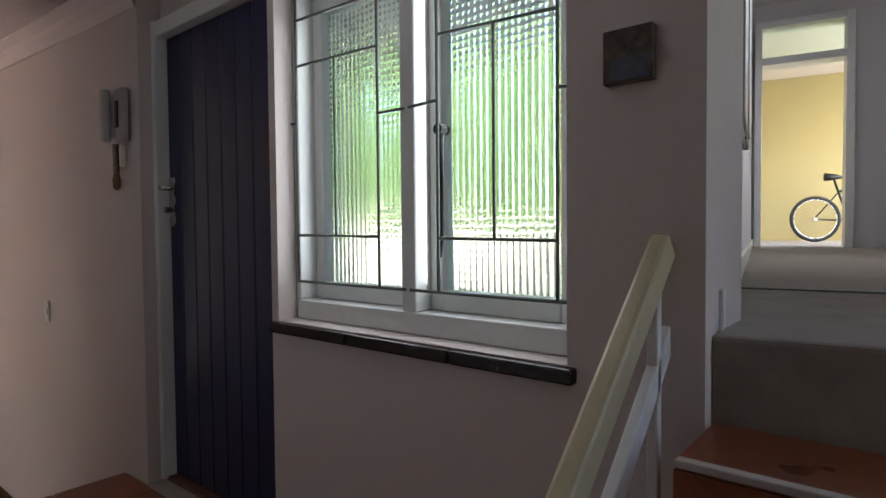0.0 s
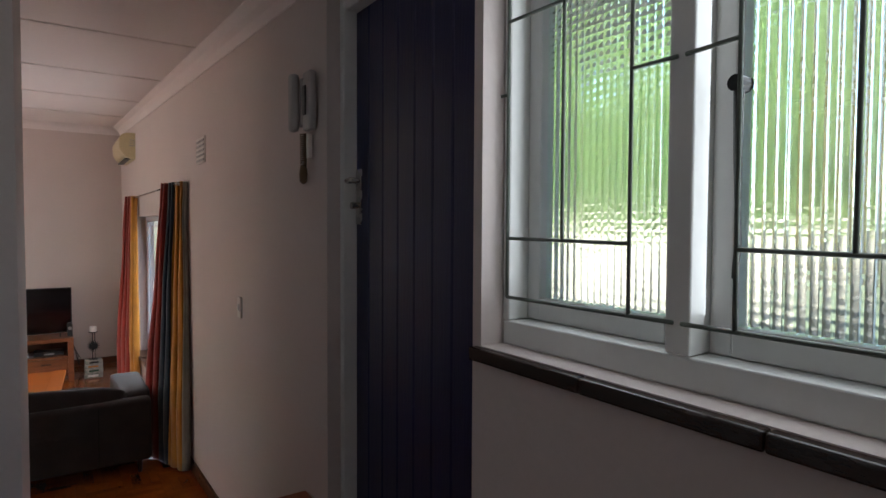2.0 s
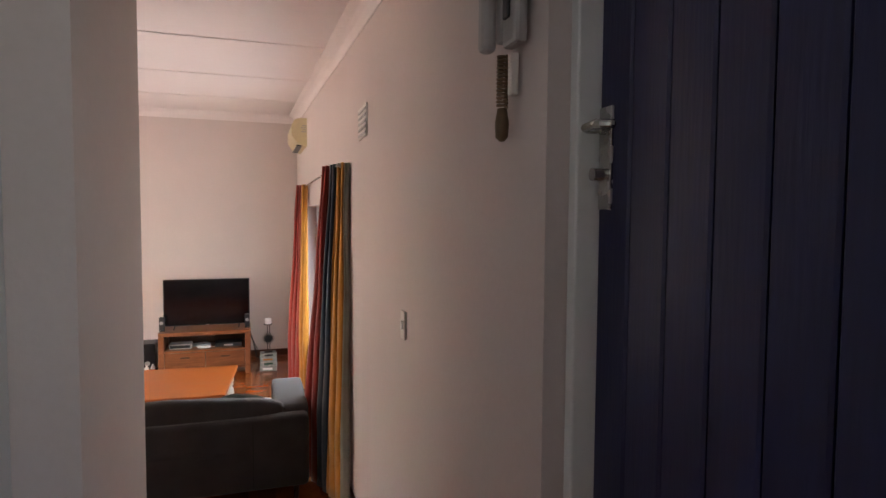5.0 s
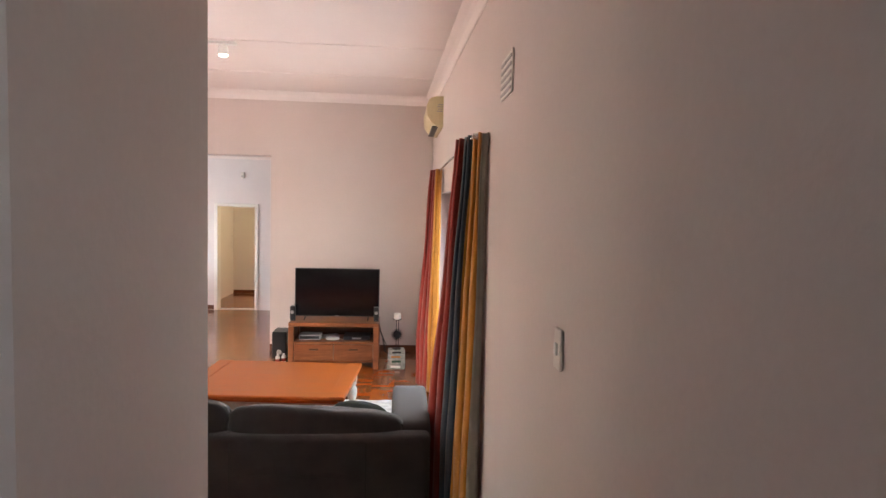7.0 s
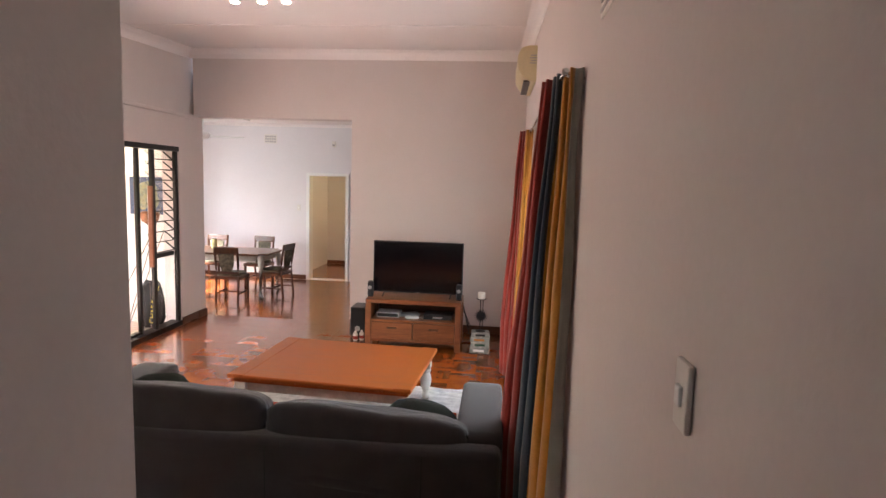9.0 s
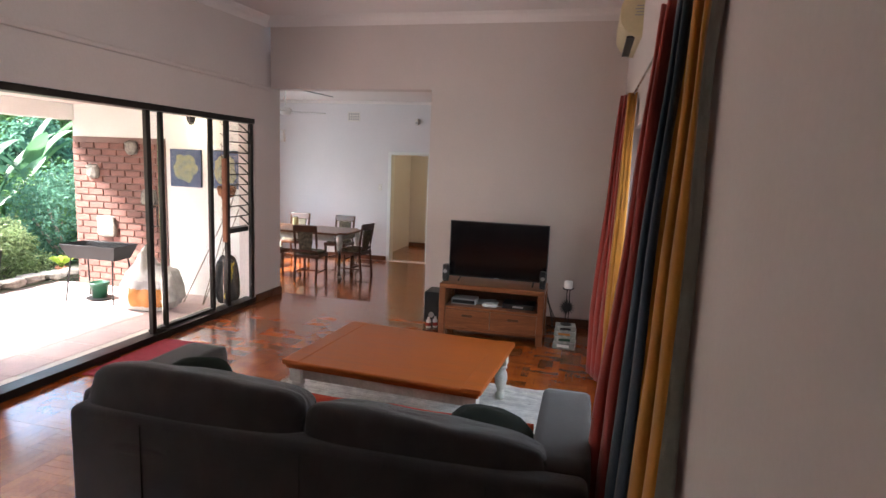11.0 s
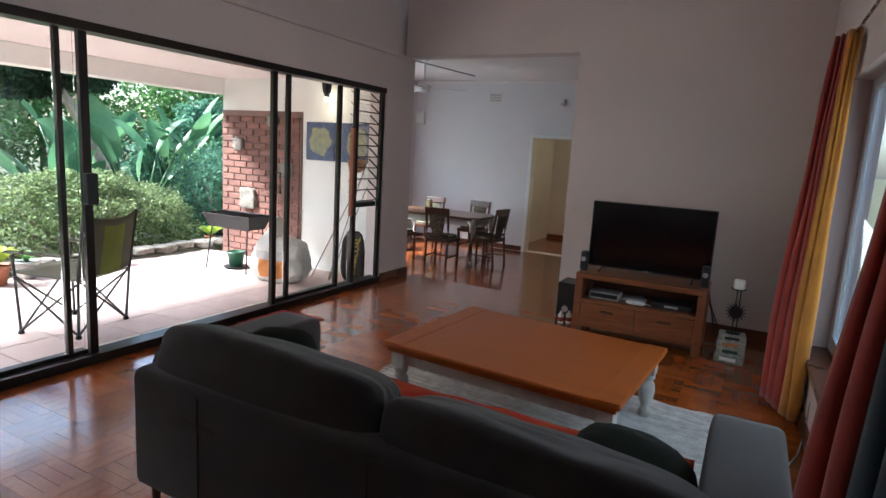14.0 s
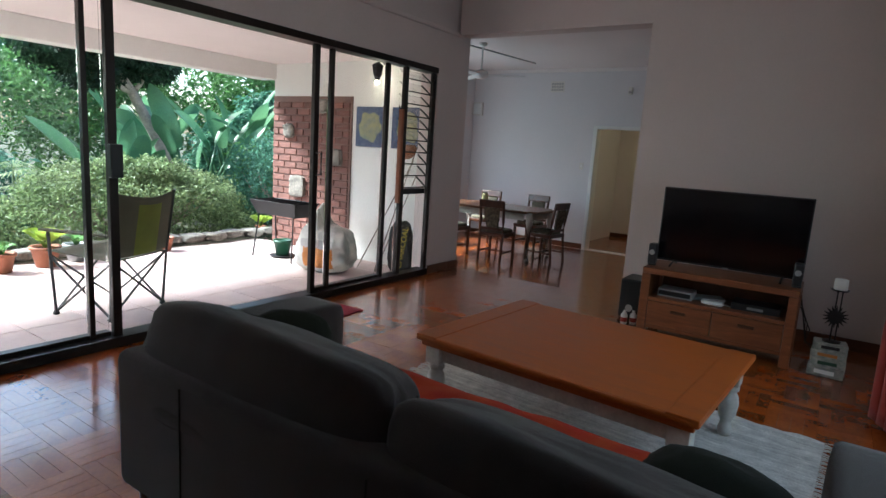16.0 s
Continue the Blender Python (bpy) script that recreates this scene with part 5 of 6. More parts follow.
for i, (x, y) in enumerate(((-4.62, -0.42), (-4.52, -0.40), (-4.70, -0.38))):
    sk = thing("garden_stick", "thin bamboo stick leaning on the patio wall", "stick", None, "leaning sticks")
    part("cane", cyl((x - 0.10 * i, y, PZ), (x + 0.22, -0.02, 1.35 - 0.12 * i), 0.006, seg=8), bark, sk)
    part("cane_tip", cyl((x + 0.22, -0.02, 1.35 - 0.12 * i), (x + 0.23, -0.01, 1.38 - 0.12 * i), 0.005, 0.002, 8), bark, sk)

br = thing("braai_stand", "black steel charcoal grill on four thin legs", "barbecue", pose(-5.80, -0.66, PZ, 0, 0, 3))
b = bmesh.new()
lo = [b.verts.new((s * 0.30, u * 0.13, 0.50)) for s, u in ((-1, -1), (1, -1), (1, 1), (-1, 1))]
hi = [b.verts.new((s * 0.36, u * 0.19, 0.66)) for s, u in ((-1, -1), (1, -1), (1, 1), (-1, 1))]
b.faces.new(lo[::-1])
for i in range(4):
    b.faces.new((lo[i], lo[(i + 1) % 4], hi[(i + 1) % 4], hi[i]))
o = part("fire_box", b, black_iron, br)
o.modifiers.new("plate", 'SOLIDIFY').thickness = 0.006
for i in range(15):
    part("grid_bar", cyl((-0.33 + i * 0.047, -0.18, 0.655), (-0.33 + i * 0.047, 0.18, 0.655), 0.004, seg=6), black_iron, br)
for s in (-1, 1):
    for u in (-1, 1):
        part("leg", tube([(s * 0.27, u * 0.12, 0.52), (s * 0.31, u * 0.18, 0.0)], 0.009), black_iron, br)
pt_ = thing("plant_pot", "green plastic pot on a saucer under the grill", "pot", pose(-5.86, -0.62, PZ))
part("saucer", lathe([(0.13, 0.001), (0.15, 0.02), (0.14, 0.02)], 20), black_iron, pt_)
part("pot_body", lathe([(0.075, 0.02), (0.10, 0.17), (0.112, 0.175), (0.112, 0.20), (0.10, 0.20), (0.095, 0.185)], 20), pot_green, pt_, smooth=True)

bg = thing("feed_sack", "full white woven sack with an orange print, slumped on the patio", "sack", pose(-4.98, -0.80, PZ, 0, 0, 12))
b = pillow(-0.34, 0.30, -0.19, 0.19, 0.0, 0.52, 30, 3.4, 0.10, 5)
for v in b.verts:
    k = max(0.0, v.co.z / 0.52)
    # creases, a sagging right shoulder and a twisted neck leaning to one side
    v.co += Vector((noise.noise(v.co * 9), noise.noise(v.co * 9 + Vector((3, 0, 0))), noise.noise(v.co * 7 + Vector((0, 5, 0))))) * 0.022
    v.co.x = v.co.x * (1.08 - 0.22 * k) + 0.05 * k
    neck = max(0.0, 1 - abs(v.co.x + 0.10) / 0.12) * max(0.0, k - 0.72) / 0.28
    v.co.z += 0.20 * neck - 0.13 * k * max(0, v.co.x + 0.02)
    v.co.x += 0.05 * neck
    v.co.y *= 1 - 0.55 * neck
    v.co.z = max(0.002, v.co.z)
for f in b.faces:
    c_ = f.calc_center_median()
    f.material_index = 2 if -0.20 < c_.x < 0.20 and 0.27 < c_.z < 0.36 and c_.y < 0 else 1 if -0.16 < c_.x < 0.20 and 0.07 < c_.z <= 0.27 and c_.y < 0 else 0
part("sack_body", b, [sack_white, orange_print, plastic_grey], bg, "creased white sack with an orange and grey print", True)
ck = thing("charcoal_bag", "black charcoal bag with yellow lettering standing by the wall", "sack", pose(-4.42, -0.22, PZ, 0, 0, 25))
b = pillow(-0.15, 0.15, -0.09, 0.09, 0.0, 0.56, 14, 4, 0.12, 8)
for v in b.verts:
    v.co.z = max(0.002, v.co.z)
    v.co.x *= 1 - 0.25 * (v.co.z / 0.56)
part("bag_body", b, sack_black, ck, smooth=True)
txt = bpy.data.curves.new("lettering", 'FONT')
txt.body, txt.size, txt.extrude = "CHARCOAL", 0.085, 0.002
txt.materials.append(yellow_print)
o = new("lettering", txt)
o.parent = ck
o.matrix_basis = pose(0.03, -0.098, 0.06, 90, -82, 0)

# folding camp chair
cc = thing("camp_chair", "khaki folding camp chair facing the garden", "camp chair", pose(-5.02, -2.98, PZ, 0, 0, 112))
for s in (-1, 1):
    part("back_post", tube([(s * 0.27, -0.22, 0.0), (s * 0.29, -0.25, 0.45), (s * 0.30, -0.32, 0.92)], 0.011), chair_steel, cc)
    part("front_post", tube([(s * 0.27, 0.24, 0.0), (s * 0.29, 0.26, 0.62)], 0.011), chair_steel, cc)
    part("side_cross", tube([(s * 0.27, -0.22, 0.02), (s * 0.28, 0.25, 0.42)], 0.009), chair_steel, cc)
    part("side_cross", tube([(s * 0.27, 0.24, 0.02), (s * 0.28, -0.24, 0.42)], 0.009), chair_steel, cc)
    part("rear_cross", tube([(s * 0.27, -0.22, 0.02), (-s * 0.28, -0.25, 0.44)], 0.009), chair_steel, cc)
    part("front_cross", tube([(s * 0.27, 0.24, 0.02), (-s * 0.28, 0.26, 0.44)], 0.009), chair_steel, cc)
    part("armrest", box(s * 0.30 - 0.035, s * 0.30 + 0.035, -0.26, 0.30, 0.615, 0.63, 0.006), khaki, cc)
    for u in (-0.22, 0.24):
        part("foot_cap", lathe([(0.02, 0), (0.024, 0.012), (0.014, 0.03)], 10, at=(s * 0.27, u, 0)), plastic_black, cc)
b = bmesh.new()
g = [[b.verts.new((-0.28 + 0.56 * i / 10, -0.26 + 0.55 * j / 10, 0.44 - 0.05 * math.sin(math.pi * i / 10) * math.sin(math.pi * j / 10) + 0.03 * j / 10)) for j in range(11)] for i in range(11)]
for p, q in zip(g, g[1:]):
    for j in range(10):
        b.faces.new((p[j], q[j], q[j + 1], p[j + 1]))
o = part("seat", b, khaki, cc, smooth=True)
o.modifiers.new("cloth", 'SOLIDIFY').thickness = 0.006
b = bmesh.new()
g = [[b.verts.new((-0.295 + 0.59 * i / 10, -0.25 - 0.07 * j / 8 - 0.05 * math.sin(math.pi * i / 10), 0.46 + 0.46 * j / 8 - 0.04 * math.sin(math.pi * i / 10) * (j / 8))) for j in range(9)] for i in range(11)]
for p, q in zip(g, g[1:]):
    for j in range(8):
        f = b.faces.new((p[j], q[j], q[j + 1], p[j + 1]))
        f.material_index = 1 if 3 <= g.index(p) <= 6 and j < 7 else 0
o = part("backrest", b, [khaki, lime_panel], cc, "khaki back with a lime middle panel", True)
o.modifiers.new("cloth", 'SOLIDIFY').thickness = 0.006

# ---------------------------------------------------------------- garden
def ground_z(x, y):
    d = max(0.0, -7.1 - x)
    return -0.06 - 0.055 * min(d, 16) - 0.04 * max(0.0, min(8, d - 1)) + 0.05 * noise.noise(Vector((x * 0.3, y * 0.3, 0)))


b = bmesh.new()
xs = [-2000, -400, -120, -60] + [-40 + 1.2 * i for i in range(28)] + [-7.1]
ys = [-2000, -400, -100, -50] + [-30 + 2.0 * i for i in range(31)] + [50, 100, 400, 2000]
g = [[b.verts.new((x, y, ground_z(x, y) if x > -41 else -1.3)) for y in ys] for x in xs]
for p, q in zip(g, g[1:]):
    for j in range(len(ys) - 1):
        b.faces.new((p[j], q[j], q[j + 1], p[j + 1]))
far = [[b.verts.new((x, y, -0.4)) for y in ys] for x in (-7.1, 0.45, 400, 2000)]
for p, q in zip(far, far[1:]):
    for j in range(len(ys) - 1):
        b.faces.new((p[j], q[j], q[j + 1], p[j + 1]))
struct("ground", b, earth, "dark garden earth and grass falling away from the patio", "ground")
rng = random.Random(21)
for i in range(16):
    y = 0.3 - i * 0.30
    s = tagged(part("edging_stone", pillow(-0.12, 0.12, -0.15, 0.15, -0.06, 0.05, 6, 4, 0.25, i), stone, smooth=True), "rough garden edging stone beside the patio", "stone", "edging stones")
    s.matrix_basis = pose(-7.24 + rng.uniform(-0.03, 0.03), y, -0.02, 0, 0, rng.uniform(-15, 15))


def hedge_point(rg):
    """A shell of foliage, thickest near the surface, with a lumpy outline."""
    while True:
        a, t_ = rg.uniform(0, math.pi * 2), rg.uniform(-0.1, 1.45)
        k = (1 - abs(rg.normal(0, 0.10))) * (1 + 0.16 * noise.noise(Vector((math.cos(a) * 3, math.sin(a) * 3, t_ * 4))))
        x = -8.45 + 1.05 * k * math.cos(t_) * math.cos(a)
        y = -0.95 + 1.75 * k * math.cos(t_) * math.sin(a)
        z = -0.10 + 0.92 * k * math.sin(max(0, t_)) + rg.uniform(0, 0.1)
        return (x, y, z)


hg = thing("hedge_bush", "rounded light green clipped shrub beside the patio", "bush", pose(0, 0, 0))
leaf_object("foliage", leaves(26000, hedge_point, 0.060, 1), hedge_leaf, hg)
b = bmesh.new()
for i in range(14):
    a = i * 0.45
    tube([(-8.45, -0.95 + 0.1 * math.sin(a), -0.25), (-8.45 + 0.4 * math.cos(a), -0.95 + 0.8 * math.sin(a), 0.15), (-8.45 + 0.7 * math.cos(a), -0.95 + 1.2 * math.sin(a), 0.45)], [0.03, 0.02, 0.008], 6, b)
tagged(part("branching", b, bark, hg), kind="stuff")


def lump(cx, cy, cz, rx, ry, rz, rough=0.35, seed=0):
    def place(rg):
        d = Vector((rg.normal(), rg.normal(), rg.normal())).normalized()
        k = (1 - abs(rg.normal(0, 0.18))) * (1 + rough * noise.noise(d * 2.3 + Vector((seed, 0, 0))) + 0.5 * rough * noise.noise(d * 6 + Vector((0, seed, 0))))
        return (cx + rx * k * d.x, cy + ry * k * d.y, cz + rz * k * d.z)
    return place


def shrub(name, label, cat, c, r, n, size, m, seed):
    t_ = thing(name, label, cat)
    leaf_object("foliage", leaves(n, lump(*c, *r, 0.4, seed), size, seed), m, t_)
    b = bmesh.new()
    gz = ground_z(c[0], c[1]) - 0.1
    for i in range(6):
        a = i * 1.05 + seed
        tube([(c[0], c[1], gz), (c[0] + 0.3 * r[0] * math.cos(a), c[1] + 0.3 * r[1] * math.sin(a), (gz + c[2]) / 2), (c[0] + 0.7 * r[0] * math.cos(a), c[1] + 0.7 * r[1] * math.sin(a), c[2] + 0.3 * r[2])], [0.06, 0.04, 0.012], 6, b)
    tagged(part("branching", b, bark, t_), kind="stuff")
    return t_


shrub("shrub", "dense mid-green garden shrub", "bush", (-8.6, 1.6, 0.45), (0.8, 0.9, 0.9), 9000, 0.07, tree_leaf, 3)
shrub("shrub", "dense mid-green garden shrub", "bush", (-9.9, 2.9, 0.5), (1.0, 1.2, 0.9), 9000, 0.09, bright_leaf, 4)
shrub("shrub", "low dark shrub at the garden's edge", "bush", (-9.3, -3.4, -0.1), (0.9, 1.2, 0.65), 7000, 0.08, tree_leaf, 6)
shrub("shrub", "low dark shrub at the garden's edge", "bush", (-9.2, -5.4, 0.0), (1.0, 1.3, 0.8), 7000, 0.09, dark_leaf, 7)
TREES = ((-16, -6.5, 0.6, 3.0, 3.2, 2.3, tree_leaf), (-15, -10.5, 0.8, 3.0, 3.2, 2.8, tree_leaf), (-13.5, -2.6, -0.3, 2.0, 2.2, 1.4, tree_leaf), (-20, -1.5, 1.3, 3.0, 3.4, 2.6, bright_leaf),
         (-19, 4.0, 1.9, 3.0, 3.2, 3.0, bright_leaf), (-16, 8.0, 2.4, 2.8, 3.2, 3.4, tree_leaf), (-13.5, 5.0, 1.9, 1.6, 1.7, 2.4, bright_leaf), (-24, -9, 0.6, 4.5, 5, 2.8, tree_leaf),
         (-27, 2, 2.6, 4.5, 5, 4, tree_leaf), (-22, -16, 0.2, 4.5, 5, 2.6, tree_leaf), (-12, 3.4, 0.9, 1.1, 1.2, 1.6, tree_leaf))
for i, (x, y, z, rx, ry, rz, m) in enumerate(TREES):
    tr = thing("garden_tree", "leafy green tree in the garden with an uneven crown", "tree", None, "background trees")
    gz = ground_z(x, y) if x > -41 else -1.3
    part("trunk", tube([(x, y, gz - 0.1), (x + 0.1, y + 0.1, (gz + z) / 2), (x, y, z + rz * 0.3)], [0.16, 0.11, 0.04], 8), bark, tr, smooth=True)
    rg = np.random.default_rng(40 + i)
    sub = [(x + rg.uniform(-0.6, 0.6) * rx, y + rg.uniform(-0.6, 0.6) * ry, z + rg.uniform(-0.6, 0.6) * rz, rx * 0.48, ry * 0.48, rz * 0.40) for _ in range(9)]
    pl = [lump(*s, 0.45, i * 10 + k) for k, s in enumerate(sub)]
    leaf_object("crown", leaves(15000, lambda r_: pl[int(r_.integers(len(pl)))](r_), 0.15 if rx < 2.6 else 0.19, 60 + i), m, tr)
# leaning tree with a dark crown
lt = thing("leaning_tree", "slender leaning tree with a pale trunk and dark crown", "tree")
LX = -10.6
part("trunk", tube([(LX, 1.00, -1.0), (LX, 0.88, 0.51), (LX, 0.57, 1.2), (LX, 0.19, 1.88), (LX, -0.16, 2.38)], [0.12, 0.10, 0.09, 0.08, 0.05], 10), bark, lt, smooth=True)
crown_y, crown_z = -0.28, 2.36
for dy, dz in ((-0.75, 0.1), (0.0, 0.35), (0.7, 0.05)):
    part("limb", tube([(LX, 0.19, 1.88), (LX + 0.1, (0.19 + crown_y + dy) / 2, 1.88 + 0.2), (LX, crown_y + dy, crown_z + dz)], [0.05, 0.035, 0.012], 8), bark, lt, smooth=True)
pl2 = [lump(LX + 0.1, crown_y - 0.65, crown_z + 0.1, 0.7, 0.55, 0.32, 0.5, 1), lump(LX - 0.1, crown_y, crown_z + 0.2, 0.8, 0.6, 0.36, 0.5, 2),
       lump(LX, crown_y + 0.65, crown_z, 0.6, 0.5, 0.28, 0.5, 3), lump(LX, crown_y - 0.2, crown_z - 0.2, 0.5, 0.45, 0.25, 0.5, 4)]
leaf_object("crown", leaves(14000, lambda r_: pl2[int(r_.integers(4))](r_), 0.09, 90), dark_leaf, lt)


def big_leaf(b, base, d, length, width, droop):
    """A broad arched blade with a midrib fold, on its stalk."""
    base, d = Vector(base), Vector(d).normalized()
    side = d.cross(Vector((0, 0, 1)))
    side = side.normalized() if side.length > 0.05 else Vector((1, 0, 0))
    side = (Matrix.Rotation(random.uniform(-1.0, 1.0), 3, d) @ side)
    rows_ = []
    n = 9
    for i in range(n + 1):
        t_ = i / n
        c = base + d * length * t_ + Vector((0, 0, -droop * length * t_ * t_))
        w = width * (math.sin(math.pi * min(1, 0.08 + t_ * 0.92)) ** 0.6) * 0.5
        up = side.cross(d).normalized()
        rows_.append((b.verts.new(c - side * w + up * w * 0.35), b.verts.new(c), b.verts.new(c + side * w + up * w * 0.35)))
    for p, q in zip(rows_, rows_[1:]):
        b.faces.new((p[0], p[1], q[1], q[0]))
        b.faces.new((p[1], p[2], q[2], q[1]))


random.seed(5)
for k, (x, y, h, n) in enumerate(((-10.6, 1.3, 1.3, 12), (-11.0, 2.5, 1.6, 13), (-10.9, 0.2, 0.9, 9), (-13.2, 1.9, 1.9, 12), (-10.2, 3.2, 1.2, 10))):
    bp_ = thing("banana_plant", "clump of broad paddle-shaped banana leaves", "banana plant", None, "banana plants")
    gz = ground_z(x, y)
    for i in range(n):
        a = random.uniform(0, 6.283)
        lean = random.uniform(0.1, 0.5)
        d = Vector((math.cos(a) * lean, math.sin(a) * lean, 1))
        bs = Vector((x + 0.15 * math.cos(a), y + 0.15 * math.sin(a), gz))
        mid = bs + d * h * random.uniform(0.7, 1.15)
        b = tube([bs, (bs + mid) / 2 + Vector((0, 0, 0.1)), mid], [0.04, 0.03, 0.018], 6)
        big_leaf(b, mid, d + Vector((0.3 * math.cos(a), 0.3 * math.sin(a), -0.1)), random.uniform(0.9, 1.4), random.uniform(0.24, 0.38), random.uniform(0.05, 0.4))
        part("leaf", b, banana_leaf, bp_, smooth=True)
# fan palm
pm = thing("fan_palm", "pale green fan palm behind the shrub", "palm")
for i in range(14):
    a, e = i * 0.9, 0.2 + 0.6 * random.random()
    c = Vector((-11.2 + 0.5 * math.cos(a), -1.5 + 0.7 * math.sin(a), 0.2 + 0.5 * e))
    b = tube([(-11.2, -1.5, -0.9), tuple(c)], 0.015, 5)
    for j in range(16):
        t_ = -1.3 + 2.6 * j / 15
        d = Vector((math.cos(a + t_), math.sin(a + t_), 0.35 - 0.3 * abs(t_))) * 0.5
        s_ = Vector((-d.y, d.x, 0)).normalized() * 0.018
        v = [b.verts.new(c), b.verts.new(c + d * 0.6 + s_), b.verts.new(c + d + Vector((0, 0, -0.12))), b.verts.new(c + d * 0.6 - s_)]
        b.faces.new(v)
    part("frond", b, hedge_leaf, pm)


def potted(x, y, m_pot, h, leafm, label, n, ll):
    p = thing("potted_plant", label, "potted plant", pose(x, y, PZ), "pots along the patio")
    part("pot_body", lathe([(0.085 * h / 0.2, 0.0), (0.12 * h / 0.2, h * 0.85), (0.135 * h / 0.2, h * 0.86), (0.135 * h / 0.2, h), (0.115 * h / 0.2, h), (0.11 * h / 0.2, h * 0.9)], 20), m_pot, p, smooth=True)
    part("soil", cyl((0, 0, h * 0.85), (0, 0, h * 0.9), 0.108 * h / 0.2), soil, p)
    for i in range(n):
        a = i * 2.4
        d = Vector((math.cos(a) * 0.7, math.sin(a) * 0.7, 0.9 + 0.3 * (i % 3)))
        b = tube([(0, 0, h * 0.88), tuple(Vector((0, 0, h * 0.9)) + d.normalized() * ll * 0.35)], [0.008, 0.005], 5)
        big_leaf(b, Vector((0, 0, h * 0.9)) + d.normalized() * ll * 0.35, d, ll, ll * 0.42, 0.5)
        part("leaf", b, leafm, p, smooth=True)


potted(-6.80, -2.72, clay, 0.20, lime_leaf, "terracotta pot with a leafy lime-green plant", 9, 0.26)
potted(-6.75, -3.10, clay, 0.18, bright_leaf, "terracotta pot with a small green plant", 7, 0.16)
potted(-6.90, -2.40, pot_grey, 0.18, bright_leaf, "grey pot with a small green plant", 8, 0.16)
potted(-6.92, -1.45, clay, 0.16, hedge_leaf, "small terracotta pot with a low plant", 6, 0.10)
potted(-7.35, 0.25, clay, 0.12, lime_leaf, "small pot of yellow-green strap leaves", 9, 0.22)

# outside the front door: stepped bank with planting
for i in range(6):
    struct("garden_step", box(2.2 + 0.55 * i, 2.8 + 0.55 * i, -7.0, 5, -0.4, 0.85 + 0.20 * i, 0.01), stone, "pale concrete garden step outside the window", "step")
for i, (y, z, m) in enumerate(((-4.9, 2.9, hedge_leaf), (-3.6, 2.8, bright_leaf), (-2.0, 3.0, hedge_leaf), (0.2, 2.8, hedge_leaf), (2.6, 2.9, bright_leaf), (4.6, 2.9, hedge_leaf))):
    t_ = thing("bank_shrub", "green shrub on the bank outside the hall window", "bush", None, "bank shrubs")
    leaf_object("foliage", leaves(11000, lump(6.4, y, z + 0.7, 1.0, 1.4, 2.1, 0.4, 20 + i), 0.17, 120 + i), m, t_)
    part("stem", cyl((6.4, y, 1.2), (6.4, y, 2.6), 0.06), bark, t_)
struct("bank_wall", box(5.5, 9, -6.1, 6, -0.4, 1.9), earth, "earth bank outside the hall window", "ground")
struct("porch_roof", box(0.42, 1.5, -8.9, -6.2, 2.95, 3.05), soffit_paint, "porch eave over the front door", "roof")

# ---------------------------------------------------------------- floor pieces
fl = thing("wood_block_floor", "polished red-brown wood block floor laid in squares", "floor", kind="structure")
rng = random.Random(8)
S = 0.232
blk = {}
for kind in (0, 1):
    b = bmesh.new()
    for j in range(4):
        a0, a1 = -S / 2 + j * S / 4 + 0.0006, -S / 2 + (j + 1) * S / 4 - 0.0006
        if kind:
            box(-S / 2 + 0.0006, S / 2 - 0.0006, a0, a1, -0.014, 0.0, 0.0, b)
        else:
            box(a0, a1, -S / 2 + 0.0006, S / 2 - 0.0006, -0.014, 0.0, 0.0, b)
    blk[kind] = mesh_of("block_panel", b, parquet)
near_b, count = bmesh.new(), 0
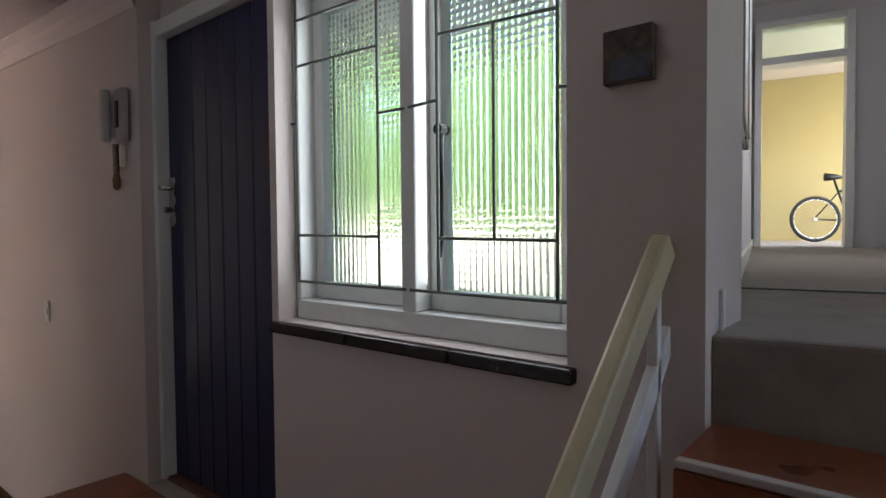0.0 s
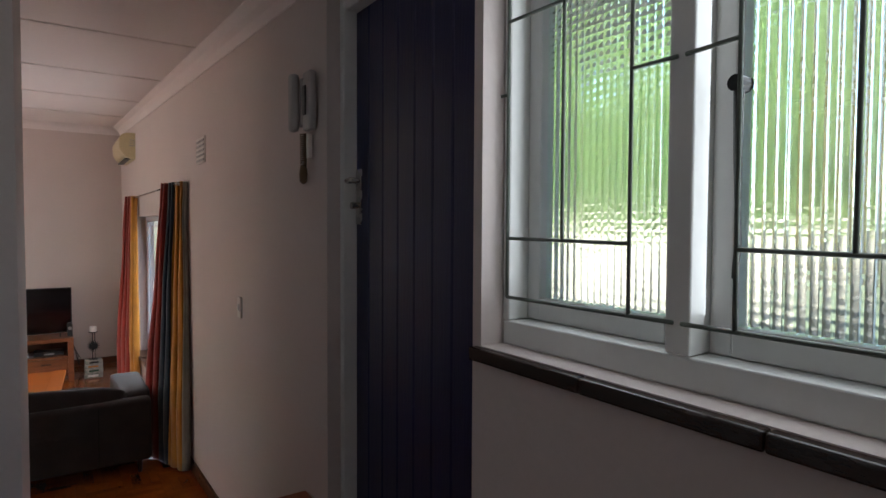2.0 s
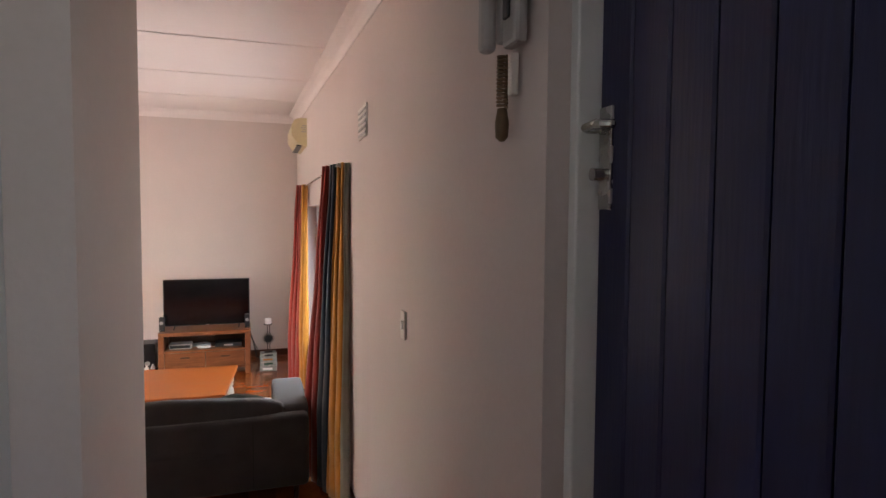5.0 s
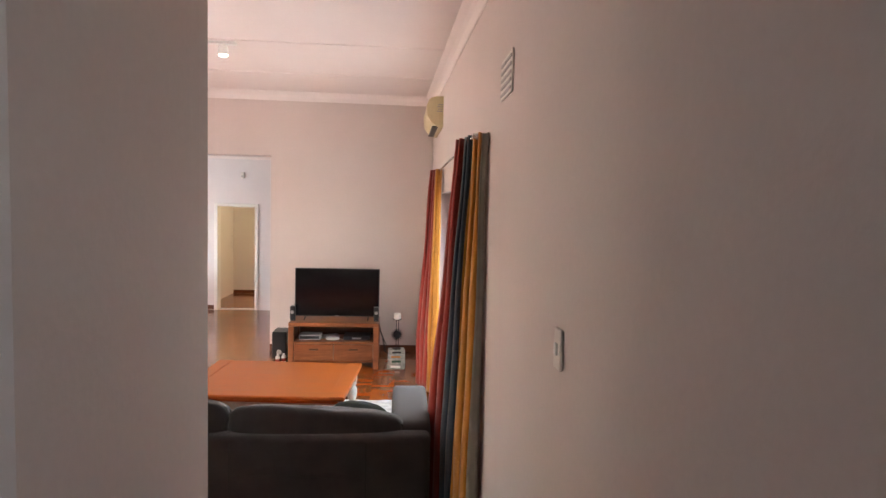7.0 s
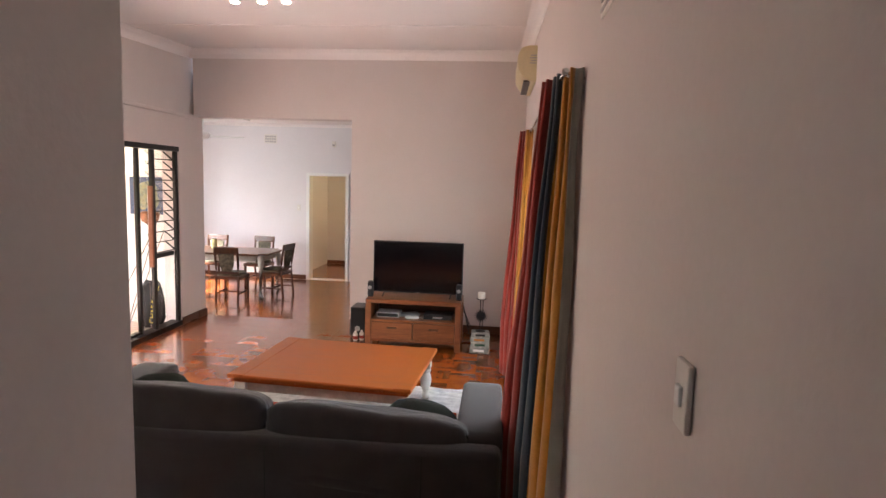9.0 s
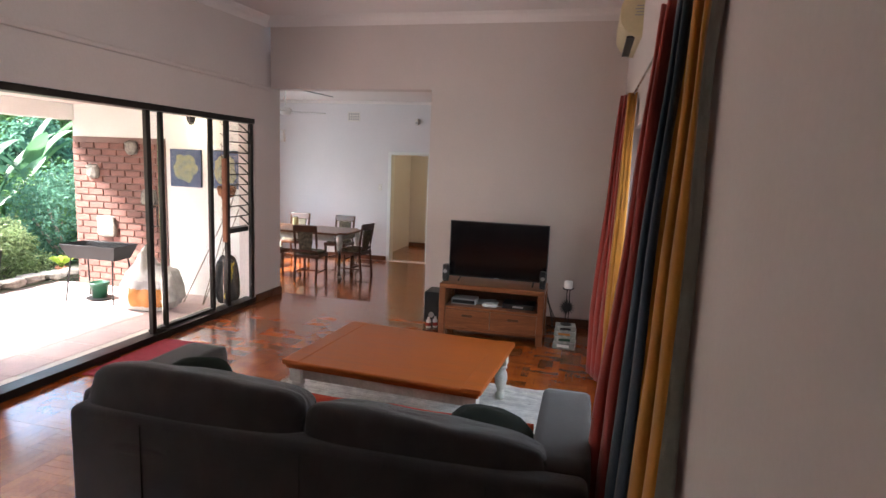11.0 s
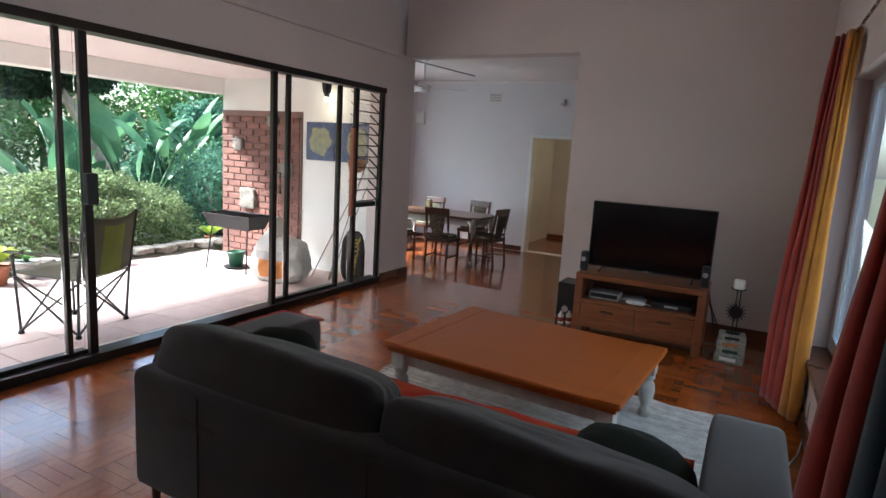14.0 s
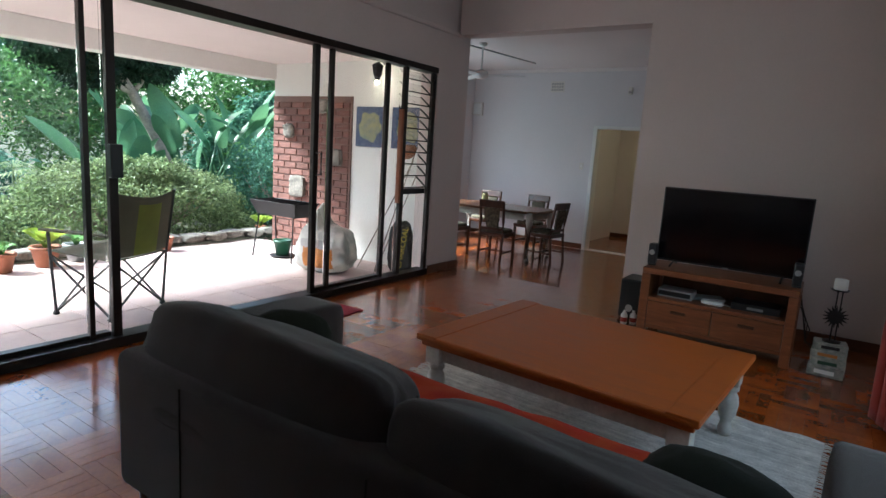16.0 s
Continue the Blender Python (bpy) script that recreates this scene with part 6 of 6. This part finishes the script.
for i in range(17):
    for j in range(26):
        x, y = -3.97 + S * (i + 0.5), 0.2 - S * (j + 0.5)
        if x > 0.05 or y < -5.85:
            continue
        if y < -0.9 and y > -5.0 and x < -1.2 and not (-2.3 < x and y < -3.5) or (x > -3.97 and y >= -0.9 and x < -0.2):
            shared("block_panel", blk[(i + j) % 2], fl, pose(x, y, rng.uniform(-0.0004, 0.0004)))
        else:
            for k in range(4):
                a0, a1 = -S / 2 + k * S / 4 + 0.0006, -S / 2 + (k + 1) * S / 4 - 0.0006
                if (i + j) % 2:
                    box(x - S / 2, x + S / 2, y + a0, y + a1, -0.014, -0.0002, 0.0, near_b)
                else:
                    box(x + a0, x + a1, y - S / 2, y + S / 2, -0.014, -0.0002, 0.0, near_b)
tagged(part("block_rest", near_b, parquet_far, fl), kind="stuff")
b = bmesh.new()
for i in range(25):
    for j in range(20):
        x, y = -6.8 + S * (i + 0.5), 0.215 + S * (j + 0.5)
        if y > 4.66 or x > -1.1:
            continue
        for k in range(2):
            a0, a1 = -S / 2 + k * S / 2 + 0.0006, -S / 2 + (k + 1) * S / 2 - 0.0006
            if (i + j) % 2:
                box(x - S / 2, x + S / 2, y + a0, y + a1, DIN - 0.014, DIN, 0.0, b)
            else:
                box(x + a0, x + a1, y - S / 2, y + S / 2, DIN - 0.014, DIN, 0.0, b)
df = thing("dining_block_floor", "polished wood block floor of the lower dining room", "floor", kind="structure")
tagged(part("block_rest", b, parquet_far, df), kind="stuff")
ht = thing("landing_tiles", "polished terracotta tiles on the entrance landing", "floor", kind="structure")
tile_me = mesh_of("tile", box(-0.147, 0.147, -0.147, 0.147, -0.012, 0.0, 0.002, seg=1), terracotta)
for i in range(8):
    for j in range(10):
        x, y = -0.0 - 0.15 - 0.30 * i, -6.70 - 0.15 - 0.30 * j
        if y < -9.2 and x > -0.86:
            continue
        shared("tile", tile_me, ht, pose(x, y, HALL))
pv = thing("patio_paving", "pale pink patio tiles with a cream border by the door", "paving", kind="structure")
pt1 = mesh_of("tile", box(-0.196, 0.196, -0.196, 0.196, -0.012, 0.0, 0.002, seg=1), patio_pink)
pt2 = mesh_of("tile", box(-0.166, 0.166, -0.196, 0.196, -0.012, 0.0, 0.002, seg=1), patio_cream)
for j in range(22):
    y = -0.21 - 0.40 * j
    shared("tile", pt2, pv, pose(-4.34, y, PZ))
    for i in range(6):
        shared("tile", pt1, pv, pose(-4.71 - 0.40 * i, y, PZ))
